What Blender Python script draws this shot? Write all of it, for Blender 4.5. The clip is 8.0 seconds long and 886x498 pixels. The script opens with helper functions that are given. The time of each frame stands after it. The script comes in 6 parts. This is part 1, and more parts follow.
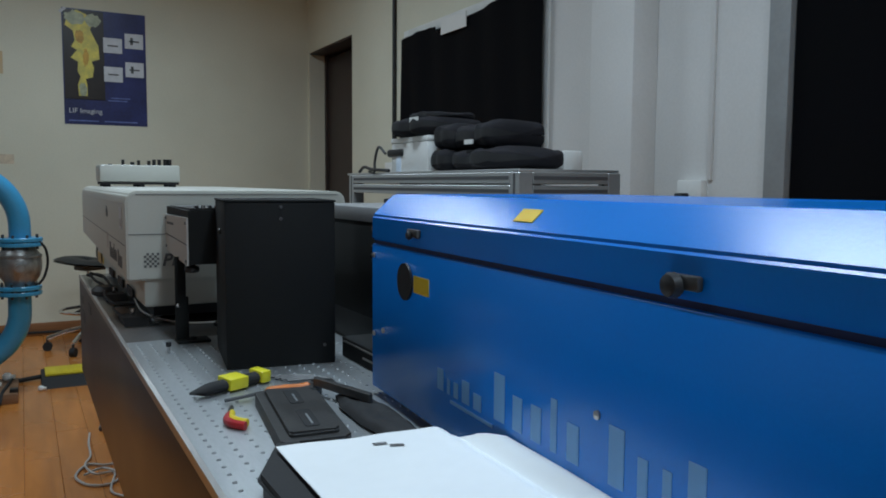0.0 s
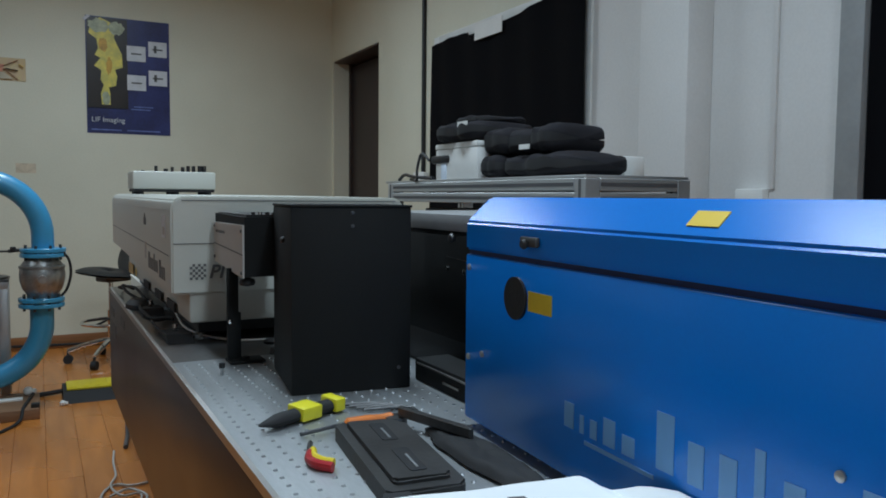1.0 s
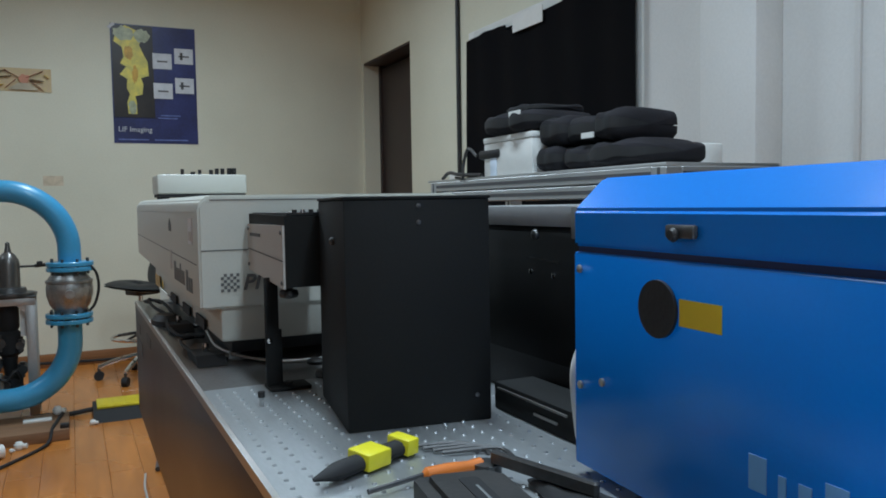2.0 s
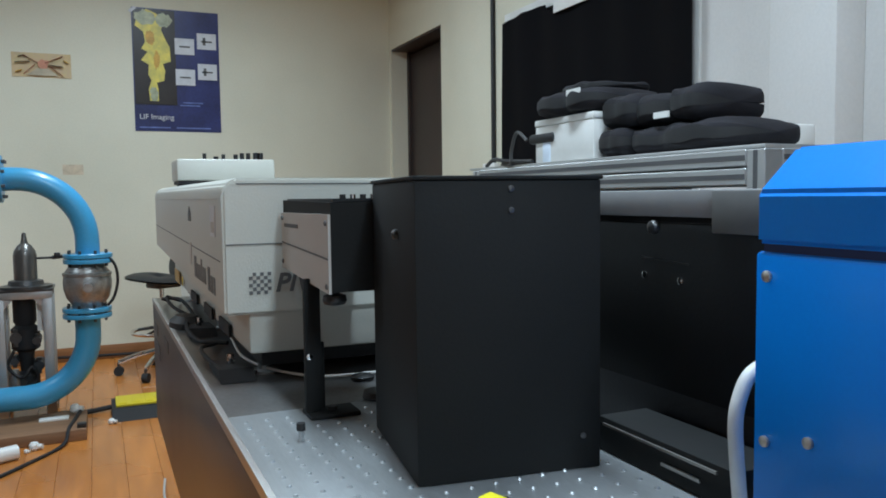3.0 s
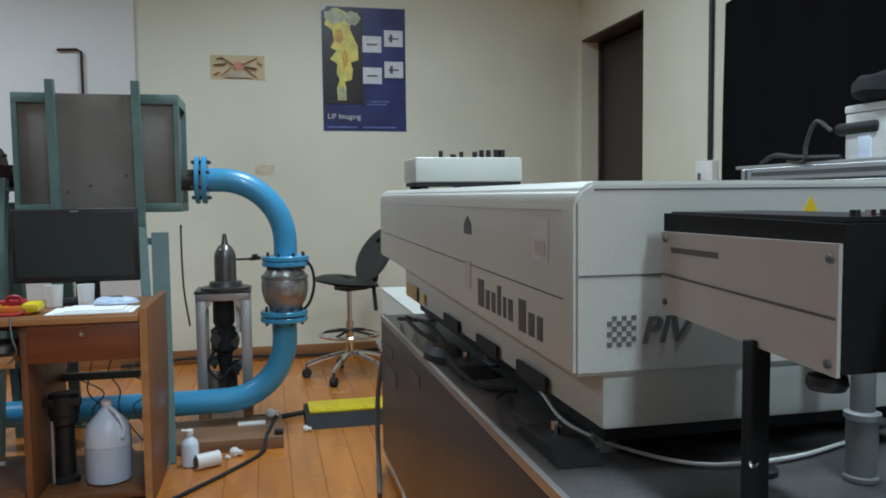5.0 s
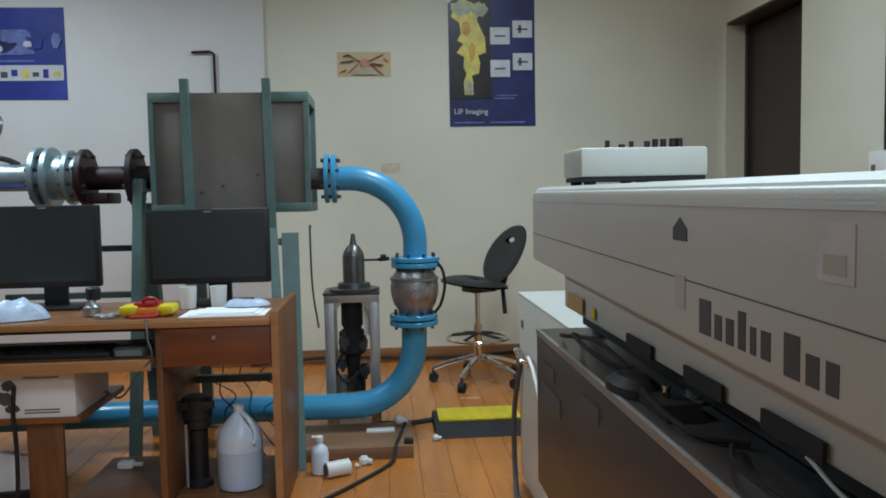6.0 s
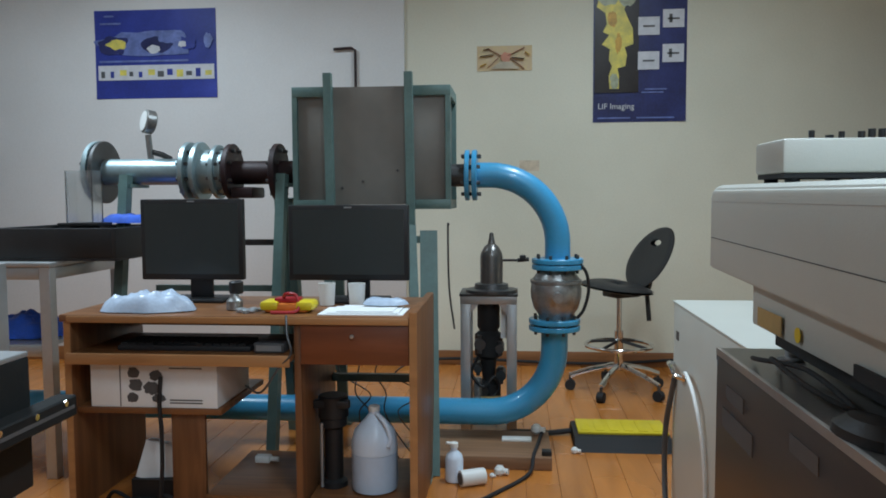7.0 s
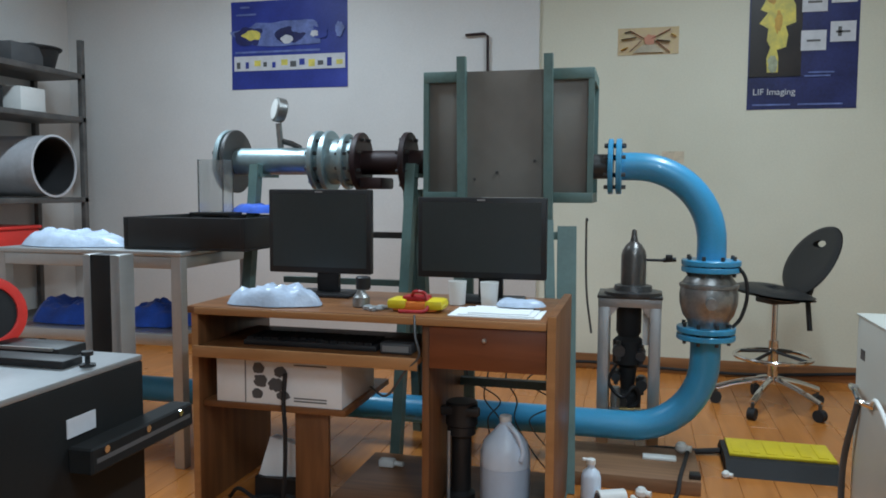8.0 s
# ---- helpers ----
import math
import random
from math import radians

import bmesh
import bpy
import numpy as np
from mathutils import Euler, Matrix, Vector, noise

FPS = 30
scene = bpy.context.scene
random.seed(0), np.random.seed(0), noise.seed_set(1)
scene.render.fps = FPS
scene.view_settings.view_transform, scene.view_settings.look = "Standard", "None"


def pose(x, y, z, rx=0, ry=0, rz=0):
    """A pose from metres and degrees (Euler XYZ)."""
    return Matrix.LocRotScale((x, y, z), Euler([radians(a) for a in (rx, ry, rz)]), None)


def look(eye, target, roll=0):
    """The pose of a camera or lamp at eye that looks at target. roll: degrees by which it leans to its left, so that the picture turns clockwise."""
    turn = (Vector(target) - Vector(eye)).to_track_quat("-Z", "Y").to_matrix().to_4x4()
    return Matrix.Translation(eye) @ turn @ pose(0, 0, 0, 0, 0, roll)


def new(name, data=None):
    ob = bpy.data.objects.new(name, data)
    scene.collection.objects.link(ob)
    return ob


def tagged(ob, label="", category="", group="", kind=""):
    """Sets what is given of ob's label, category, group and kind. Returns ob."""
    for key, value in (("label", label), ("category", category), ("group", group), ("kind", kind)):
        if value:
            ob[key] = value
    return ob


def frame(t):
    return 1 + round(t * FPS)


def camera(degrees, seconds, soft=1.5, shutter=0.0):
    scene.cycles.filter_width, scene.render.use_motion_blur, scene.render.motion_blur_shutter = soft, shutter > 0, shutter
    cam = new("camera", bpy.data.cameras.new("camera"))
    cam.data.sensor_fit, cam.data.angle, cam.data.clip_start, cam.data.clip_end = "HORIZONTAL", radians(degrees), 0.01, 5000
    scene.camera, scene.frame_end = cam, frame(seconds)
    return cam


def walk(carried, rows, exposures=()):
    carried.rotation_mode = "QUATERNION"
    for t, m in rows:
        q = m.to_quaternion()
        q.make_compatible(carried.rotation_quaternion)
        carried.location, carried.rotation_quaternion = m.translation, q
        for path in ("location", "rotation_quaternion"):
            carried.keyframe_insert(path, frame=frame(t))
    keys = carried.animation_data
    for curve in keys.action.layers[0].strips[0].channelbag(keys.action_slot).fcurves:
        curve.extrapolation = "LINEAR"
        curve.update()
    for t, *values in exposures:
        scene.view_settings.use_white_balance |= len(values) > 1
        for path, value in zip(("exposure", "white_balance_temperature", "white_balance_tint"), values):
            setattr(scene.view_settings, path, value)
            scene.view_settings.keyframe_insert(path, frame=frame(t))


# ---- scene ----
cam = camera(59.7, 8.0, soft=1.8)
PATH = [
    (0, (0.679, 4.227, 1.162), (1.633, 5.976, 0.998), 0.4),
    (0.5, (0.654, 4.318, 1.155), (1.593, 6.077, 1.002), 0.6),
    (1, (0.643, 4.409, 1.148), (1.571, 6.176, 1.015), 0.5),
    (1.5, (0.657, 4.52, 1.136), (1.553, 6.305, 1.026), -0.4),
    (3, (0.712, 4.872, 1.117), (1.527, 6.693, 0.982), -0.7),
    (3.5, (0.685, 4.986, 1.118), (1.476, 6.817, 0.964), -0.2),
    (4, (0.65, 5.1, 1.132), (1.376, 6.957, 0.972), -0.4),
    (4.5, (0.614, 5.17, 1.134), (1.217, 7.072, 0.992), -0.2),
    (5, (0.58, 5.268, 1.132), (1.023, 7.214, 0.999), -0.6),
    (6.5, (0.503, 5.587, 1.134), (0.493, 7.582, 0.999), -0.8),
    (7, (0.469, 5.657, 1.13), (0.288, 7.645, 0.996), -0.3),
    (7.5, (0.415, 5.776, 1.125), (0.093, 7.746, 0.992), 0.0),
    (8, (0.383, 5.872, 1.129), (-0.107, 7.804, 0.976), 0.3),
]
EXPOSURES = [(0.0, -0.8), (1.0, -0.65), (1.5, -0.5), (3.0, 0.1), (3.5, 0.28), (4.0, 0.3), (4.5, 0.13), (5.0, -0.1), (6.5, -0.22), (8.0, -0.15)]
# unseen tubes: the middle two follow the blue bevel's highlights, the others are added
TUBES = [(1.1, 3.1, 60), (1.1, 5.75, 46), (1.1, 8.8, 44), (-1.9, 8.7, 62)]
walk(cam, [(t, look(eye, target, roll)) for t, eye, target, roll in PATH], EXPOSURES)

# ---- light ----
world = bpy.data.worlds.new("world")
scene.world = world
world.use_nodes = True
world.node_tree.nodes["Background"].inputs[0].default_value = (0.02, 0.022, 0.03, 1)
world.node_tree.nodes["Background"].inputs[1].default_value = 0.3
CEIL = 3.2


def tube_lamp(x, y, watts, colour=(0.79, 1.0, 1.17)):
    """One unseen fluorescent batten on the ceiling, along y."""
    data = bpy.data.lights.new("ceiling_tube", "AREA")
    data.shape, data.size, data.size_y, data.energy, data.color = "RECTANGLE", 0.22, 1.2, watts, colour
    data.spread = radians(160)  # narrowed beam, keeps the wall tops darker
    lamp = new("ceiling_tube", data)
    lamp.matrix_world = pose(x, y, CEIL - 0.06)


for x, y, w in TUBES:
    tube_lamp(x, y, w)


# ---- helpers of this scene ----
ORIGIN = {}


def thing(name, at, label, category, group="", kind=""):
    ob = new(name)
    ob.location = at
    ob.empty_display_size = 0.05
    ORIGIN[ob] = Vector(at)
    return tagged(ob, label, category, group, kind)


def finish(bm, material, name):
    bmesh.ops.recalc_face_normals(bm, faces=bm.faces)
    me = bpy.data.meshes.new(name)
    bm.to_mesh(me)
    bm.free()
    me.materials.append(material)
    me.polygons.foreach_set("use_smooth", [True] * len(me.polygons))
    me.set_sharp_from_angle(angle=radians(32))
    return me


def part(name, bm, material, parent, label=""):
    """Links a bmesh in world metres as one mesh under a thing or a part."""
    base = ORIGIN[parent]
    bmesh.ops.translate(bm, verts=bm.verts, vec=-base)
    ob = new(name, finish(bm, material, name))
    ob.parent = parent
    ORIGIN[ob] = base
    return tagged(ob, label)


def solo(name, bm, material, at, label, category, group="", kind=""):
    """A thing that is one mesh, with its origin at its base."""
    base = Vector(at)
    bmesh.ops.translate(bm, verts=bm.verts, vec=-base)
    ob = new(name, finish(bm, material, name))
    ob.location = base
    ORIGIN[ob] = base
    return tagged(ob, label, category, group, kind)


def box(x0, x1, y0, y1, z0, z1, bev=0.0, seg=2, bm=None):
    bm = bm or bmesh.new()
    made = bmesh.ops.create_cube(bm, size=1.0, matrix=Matrix.Translation(((x0 + x1) / 2, (y0 + y1) / 2, (z0 + z1) / 2))
                                 @ Matrix.Diagonal((abs(x1 - x0), abs(y1 - y0), abs(z1 - z0), 1)))
    if bev > 0:
        edges = list({e for v in made["verts"] for e in v.link_edges})
        bmesh.ops.bevel(bm, geom=edges, offset=bev, segments=seg, profile=0.5, affect="EDGES")
    return bm


def rod(p, q, r, r2=None, n=20, bm=None):
    bm = bm or bmesh.new()
    p, q = Vector(p), Vector(q)
    turn = (q - p).to_track_quat("Z", "Y").to_matrix().to_4x4()
    bmesh.ops.create_cone(bm, cap_ends=True, segments=n, radius1=r, radius2=r if r2 is None else r2, depth=(q - p).length,
                          matrix=Matrix.Translation((p + q) / 2) @ turn)
    return bm


def bar(p, q, w, d, bm=None, bev=0.0):
    """A square bar from p to q, w wide and d deep."""
    bm = bm or bmesh.new()
    p, q = Vector(p), Vector(q)
    turn = (q - p).to_track_quat("Z", "Y").to_matrix().to_4x4()
    made = bmesh.ops.create_cube(bm, size=1.0, matrix=Matrix.Translation((p + q) / 2) @ turn @ Matrix.Diagonal((w, d, (q - p).length, 1)))
    if bev:
        bmesh.ops.bevel(bm, geom=list({e for v in made["verts"] for e in v.link_edges}), offset=bev, segments=1, affect="EDGES")
    return bm


def glide(points, n=8):
    """A smooth line through the points."""
    p = [Vector(a) for a in points]
    p = [p[0] * 2 - p[1]] + p + [p[-1] * 2 - p[-2]]
    out = []
    for i in range(1, len(p) - 2):
        for k in range(n):
            t = k / n
            a, b, c, d = p[i - 1:i + 3]
            out.append(0.5 * (2 * b + (c - a) * t + (2 * a - 5 * b + 4 * c - d) * t * t + (3 * b - a - 3 * c + d) * t ** 3))
    return out + [p[-2]]


def sweep(points, r, n=10, bm=None):
    """A round tube along the points."""
    bm = bm or bmesh.new()
    pts = [Vector(a) for a in points]
    rings, side = [], None
    for i, c in enumerate(pts):
        way = (pts[min(i + 1, len(pts) - 1)] - pts[max(i - 1, 0)]).normalized()
        if side is None:
            side = way.orthogonal().normalized()
        side = (side - way * side.dot(way)).normalized()
        up = way.cross(side)
        rings.append([bm.verts.new(c + r * (side * math.cos(2 * math.pi * k / n) + up * math.sin(2 * math.pi * k / n))) for k in range(n)])
    for a, b in zip(rings, rings[1:]):
        for k in range(n):
            bm.faces.new((a[k], a[(k + 1) % n], b[(k + 1) % n], b[k]))
    bm.faces.new(rings[0][::-1]), bm.faces.new(rings[-1])
    return bm


def lathe(profile, at, axis="Z", n=32, bm=None):
    """Turns (radius, height) pairs round an axis through at."""
    bm = bm or bmesh.new()
    at = Vector(at)
    turn = {"Z": Matrix.Identity(3), "X": Euler((0, radians(90), 0)).to_matrix(), "Y": Euler((radians(-90), 0, 0)).to_matrix()}[axis]
    rings = []
    for r, h in profile:
        r = max(r, 0.0004)
        rings.append([bm.verts.new(at + turn @ Vector((r * math.cos(2 * math.pi * k / n), r * math.sin(2 * math.pi * k / n), h))) for k in range(n)])
    for a, b in zip(rings, rings[1:]):
        for k in range(n):
            bm.faces.new((a[k], a[(k + 1) % n], b[(k + 1) % n], b[k]))
    if profile[0] != profile[-1]:
        bm.faces.new(rings[0][::-1]), bm.faces.new(rings[-1])
    else:
        bmesh.ops.remove_doubles(bm, verts=rings[0] + rings[-1], dist=0.00001)
    return bm


def slab(outline, thick, plane, at, bm=None):
    """A flat plate from a closed outline (u, v): plane 'x' lays u on y, 'y' lays u on x, 'z' lays it on x and y; at is the front's place."""
    bm = bm or bmesh.new()

    def put(u, v, d):
        return {"x": (at + d, u, v), "y": (u, at + d, v), "z": (u, v, at + d)}[plane]
    a = [bm.verts.new(put(u, v, 0)) for u, v in outline]
    b = [bm.verts.new(put(u, v, thick)) for u, v in outline]
    bm.faces.new(a), bm.faces.new(b[::-1])
    for i in range(len(a)):
        j = (i + 1) % len(a)
        bm.faces.new((a[i], b[i], b[j], a[j]))
    return bm


def sheet(f, nu, nv, bm=None):
    """A surface from f(u, v), with u and v from 0 to 1."""
    bm = bm or bmesh.new()
    g = [[bm.verts.new(f(i / nu, j / nv)) for j in range(nv + 1)] for i in range(nu + 1)]
    for i in range(nu):
        for j in range(nv):
            bm.faces.new((g[i][j], g[i + 1][j], g[i + 1][j + 1], g[i][j + 1]))
    return bm


def cloth(cx, cy, z, rx, ry, h, seed, fold=9.0, bm=None):
    """A crumpled heap of film or cloth."""
    def f(u, v):
        a, r = 2 * math.pi * u, v
        rr = 1 + 0.22 * noise.noise((math.cos(a) * 2 + seed, math.sin(a) * 2, seed))
        x, y = cx + rx * r * rr * math.cos(a), cy + ry * r * rr * math.sin(a)
        k = noise.noise((x * fold, y * fold, seed)) * 0.6 + abs(noise.noise((x * fold * 2.3, y * fold * 2.3, seed + 5))) * 0.8
        return (x, y, z + 0.004 + max(0.0, h * (1 - r ** 6) * (0.62 + 0.45 * k)))
    return sheet(f, 40, 12, bm)


def letters(name, text, size, m, material, parent, thick=0.0006, shear=0.0, bold=0.0):
    """Writing in the built-in font, as a mesh."""
    curve = bpy.data.curves.new(name, "FONT")
    curve.body, curve.size, curve.extrude, curve.shear = text, size, thick, shear
    curve.resolution_u, curve.offset = 3, bold
    tmp = new("writing", curve)
    me = bpy.data.meshes.new_from_object(tmp.evaluated_get(bpy.context.evaluated_depsgraph_get()))
    bpy.data.objects.remove(tmp)
    me.transform(Matrix.Translation(-ORIGIN[parent]) @ m)
    me.materials.clear()
    me.materials.append(material)
    ob = new(name, me)
    ob.parent = parent
    ORIGIN[ob] = ORIGIN[parent]
    return ob


# ---- materials ----
def rgb(r, g, b):
    return (r, g, b, 1.0)


def mat(name, col, rough=0.5, metal=0.0, var=0.12, scale=5.0, fine=60.0, bump=0.05, tint=None, sheen=0.0, trans=0.0, stretch=(1, 1, 1), coat=0.0):
    """Paint, plastic, metal: colour that varies at two scales, uneven gloss and a fine relief."""
    m = bpy.data.materials.new(name)
    m.use_nodes = True
    nt, bsdf = m.node_tree, m.node_tree.nodes["Principled BSDF"]
    coord = nt.nodes.new("ShaderNodeTexCoord")
    mapping = nt.nodes.new("ShaderNodeMapping")
    mapping.inputs["Scale"].default_value = stretch
    nt.links.new(coord.outputs["Object"], mapping.inputs["Vector"])
    big, small = nt.nodes.new("ShaderNodeTexNoise"), nt.nodes.new("ShaderNodeTexNoise")
    big.inputs["Scale"].default_value, big.inputs["Detail"].default_value = scale, 4
    small.inputs["Scale"].default_value, small.inputs["Detail"].default_value = fine, 3
    for n in (big, small):
        nt.links.new(mapping.outputs["Vector"], n.inputs["Vector"])
    add = nt.nodes.new("ShaderNodeMath")
    add.operation = "MULTIPLY_ADD"
    add.inputs[1].default_value = 0.35
    nt.links.new(small.outputs["Fac"], add.inputs[0])
    nt.links.new(big.outputs["Fac"], add.inputs[2])
    ramp = nt.nodes.new("ShaderNodeValToRGB")
    ramp.color_ramp.elements[0].position, ramp.color_ramp.elements[1].position = 0.4, 0.95
    dark = tint or tuple(c * (1 - 1.6 * var) for c in col[:3])
    ramp.color_ramp.elements[0].color = rgb(*[max(0.0, c) for c in dark[:3]])
    ramp.color_ramp.elements[1].color = rgb(*[min(1.0, c * (1 + var)) for c in col[:3]])
    nt.links.new(add.outputs[0], ramp.inputs["Fac"])
    nt.links.new(ramp.outputs["Color"], bsdf.inputs["Base Color"])
    gloss = nt.nodes.new("ShaderNodeMapRange")
    gloss.inputs["To Min"].default_value, gloss.inputs["To Max"].default_value = max(0.02, rough - 0.08), min(1.0, rough + 0.1)
    nt.links.new(big.outputs["Fac"], gloss.inputs["Value"])
    nt.links.new(gloss.outputs["Result"], bsdf.inputs["Roughness"])
    bsdf.inputs["Metallic"].default_value = metal
    bsdf.inputs["Transmission Weight"].default_value = trans
    bsdf.inputs["Sheen Weight"].default_value = sheen
    bsdf.inputs["Coat Weight"].default_value = coat
    if bump:
        rel = nt.nodes.new("ShaderNodeBump")
        rel.inputs["Strength"].default_value, rel.inputs["Distance"].default_value = bump, 0.004
        nt.links.new(small.outputs["Fac"], rel.inputs["Height"])
        nt.links.new(rel.outputs["Normal"], bsdf.inputs["Normal"])
    return m


def wood(name, light, dark, rough=0.4, along=0, rings=14.0, each=0.0):
    """Wood or wood print: long grain along an axis, each piece a little different."""
    m = bpy.data.materials.new(name)
    m.use_nodes = True
    nt, bsdf = m.node_tree, m.node_tree.nodes["Principled BSDF"]
    coord, mapping = nt.nodes.new("ShaderNodeTexCoord"), nt.nodes.new("ShaderNodeMapping")
    mapping.inputs["Scale"].default_value = [0.9 if i == along else rings for i in range(3)]
    info = nt.nodes.new("ShaderNodeObjectInfo")
    shift = nt.nodes.new("ShaderNodeVectorMath")
    shift.operation = "ADD"
    nt.links.new(coord.outputs["Object"], shift.inputs[0])
    nt.links.new(info.outputs["Random"], shift.inputs[1])
    nt.links.new(shift.outputs[0], mapping.inputs["Vector"])
    grain, blot = nt.nodes.new("ShaderNodeTexNoise"), nt.nodes.new("ShaderNodeTexNoise")
    grain.inputs["Scale"].default_value, grain.inputs["Detail"].default_value = 2.4, 6
    grain.inputs["Distortion"].default_value = 0.6
    blot.inputs["Scale"].default_value, blot.inputs["Detail"].default_value = 1.3, 3
    nt.links.new(mapping.outputs["Vector"], grain.inputs["Vector"])
    nt.links.new(coord.outputs["Object"], blot.inputs["Vector"])
    mix = nt.nodes.new("ShaderNodeMath")
    mix.operation = "MULTIPLY_ADD"
    mix.inputs[1].default_value = each
    nt.links.new(info.outputs["Random"], mix.inputs[0])
    nt.links.new(grain.outputs["Fac"], mix.inputs[2])
    mix2 = nt.nodes.new("ShaderNodeMath")
    mix2.operation = "MULTIPLY_ADD"
    mix2.inputs[1].default_value = 0.3
    nt.links.new(blot.outputs["Fac"], mix2.inputs[0])
    nt.links.new(mix.outputs[0], mix2.inputs[2])
    ramp = nt.nodes.new("ShaderNodeValToRGB")
    ramp.color_ramp.elements[0].position, ramp.color_ramp.elements[1].position = 0.42, 0.92 + each
    ramp.color_ramp.elements[0].color, ramp.color_ramp.elements[1].color = rgb(*dark), rgb(*light)
    nt.links.new(mix2.outputs[0], ramp.inputs["Fac"])
    nt.links.new(ramp.outputs["Color"], bsdf.inputs["Base Color"])
    gloss = nt.nodes.new("ShaderNodeMapRange")
    gloss.inputs["To Min"].default_value, gloss.inputs["To Max"].default_value = rough - 0.1, rough + 0.14
    nt.links.new(blot.outputs["Fac"], gloss.inputs["Value"])
    nt.links.new(gloss.outputs["Result"], bsdf.inputs["Roughness"])
    rel = nt.nodes.new("ShaderNodeBump")
    rel.inputs["Strength"].default_value, rel.inputs["Distance"].default_value = 0.12, 0.002
    nt.links.new(grain.outputs["Fac"], rel.inputs["Height"])
    nt.links.new(rel.outputs["Normal"], bsdf.inputs["Normal"])
    return m


M_WALL = mat("cream_wall_paint", (0.72, 0.70, 0.57), 0.6, var=0.05, scale=0.9, fine=90, bump=0.06, tint=(0.60, 0.58, 0.46))
M_WALL_W = mat("white_wall_paint", (0.74, 0.73, 0.71), 0.6, var=0.05, scale=1.1, fine=90, bump=0.06, tint=(0.64, 0.63, 0.61))
M_CEIL = mat("ceiling_paint", (0.75, 0.74, 0.70), 0.8, var=0.04, scale=1.0)
M_FLOORGAP = mat("floor_joint", (0.32, 0.115, 0.028), 0.7)
M_FLOOR = wood("floor_plank_print", (0.60, 0.215, 0.046), (0.40, 0.138, 0.028), 0.24, along=1, rings=7, each=0.08)
M_SKIRT = wood("skirting_wood", (0.36, 0.15, 0.05), (0.2, 0.08, 0.03), 0.45, along=0)
M_DOOR = mat("dark_door_paint", (0.045, 0.03, 0.026), 0.45, scale=3, var=0.2)
M_BLACKCLOTH = mat("black_cloth", (0.0016, 0.0016, 0.0028), 0.95, var=0.25, scale=3, fine=200, bump=0.2)
M_DARKGLASS = mat("dark_glass", (0.006, 0.006, 0.008), 0.12, var=0.2, bump=0.0)
M_WHITE = mat("white_plastic", (0.78, 0.78, 0.75), 0.4, var=0.05, scale=7)
M_GREYFRAME = mat("grey_frame_paint", (0.30, 0.31, 0.31), 0.5, var=0.1)
M_BLUE = mat("blue_lacquer", (0.0008, 0.205, 0.73), 0.22, var=0.05, scale=4, fine=300, bump=0.03)
M_BLUE.node_tree.nodes["Principled BSDF"].inputs["Specular IOR Level"].default_value = 0.35
M_BLACKCLOTH.node_tree.nodes["Principled BSDF"].inputs["Specular IOR Level"].default_value = 0.16
M_BLUEGAP = mat("blue_shadow_gap", (0.003, 0.02, 0.09), 0.6)
M_BLUETEXT = mat("pale_blue_print", (0.15, 0.36, 0.66), 0.5, var=0.06)
M_CREAM = mat("ivory_powder_coat", (0.55, 0.55, 0.495), 0.45, var=0.05, scale=3, fine=350, bump=0.08)
M_TAUPE = mat("taupe_powder_coat", (0.50, 0.48, 0.45), 0.5, var=0.06, scale=3, fine=350, bump=0.08)
M_BLACK = mat("black_anodised", (0.0125, 0.0132, 0.0132), 0.7, var=0.2, scale=6, fine=250, bump=0.05)
M_BLACK.node_tree.nodes["Principled BSDF"].inputs["Specular IOR Level"].default_value = 0.22
M_BLACKP = mat("black_plastic", (0.013, 0.013, 0.014), 0.5, var=0.2, scale=9, fine=180, bump=0.1)
M_DGREY = mat("dark_grey_lid", (0.085, 0.088, 0.092), 0.45, var=0.12)
M_CASE = mat("black_case_fabric", (0.017, 0.016, 0.020), 0.82, var=0.25, scale=12, fine=300, bump=0.2)
M_CASE.node_tree.nodes["Principled BSDF"].inputs["Specular IOR Level"].default_value = 0.3
M_RUBBER = mat("black_rubber", (0.014, 0.014, 0.015), 0.75, var=0.2)
M_STEEL = mat("brushed_steel", (0.43, 0.45, 0.46), 0.40, metal=0.65, var=0.14, scale=6, fine=240, bump=0.08, stretch=(1, 0.2, 1))
M_STEELD = mat("dull_dark_steel", (0.10, 0.10, 0.10), 0.38, metal=0.6, var=0.25, scale=5, fine=160, bump=0.06)
# same steel, its colour darkened for the laser head's reflection and shadow
M_PLATE = mat("reflection_darkened_steel", (0.20, 0.197, 0.195), 0.30, metal=0.65, var=0.25, scale=5, fine=160, bump=0.05)
M_CHROME = mat("chrome", (0.7, 0.7, 0.7), 0.12, metal=1.0, var=0.06, bump=0.0)
M_ALU = mat("anodised_aluminium", (0.52, 0.53, 0.53), 0.38, metal=0.7, var=0.07, scale=8, stretch=(1, 0.15, 1))
M_ALUSLOT = mat("aluminium_slot", (0.11, 0.11, 0.115), 0.6, metal=0.4)
M_TABLESIDE = wood("table_side_laminate", (0.055, 0.032, 0.02), (0.022, 0.015, 0.012), 0.32, along=1, rings=7)
M_TRIM = mat("table_edge_metal", (0.5, 0.48, 0.45), 0.35, metal=0.8, var=0.1)
M_PIPE = mat("blue_pipe_paint", (0.05, 0.32, 0.60), 0.3, var=0.09, scale=3, tint=(0.045, 0.29, 0.46), fine=120, bump=0.05, coat=0.2)
M_CAST = mat("cast_grey_metal", (0.36, 0.36, 0.35), 0.34, metal=0.75, var=0.3, scale=14, fine=90, bump=0.3)
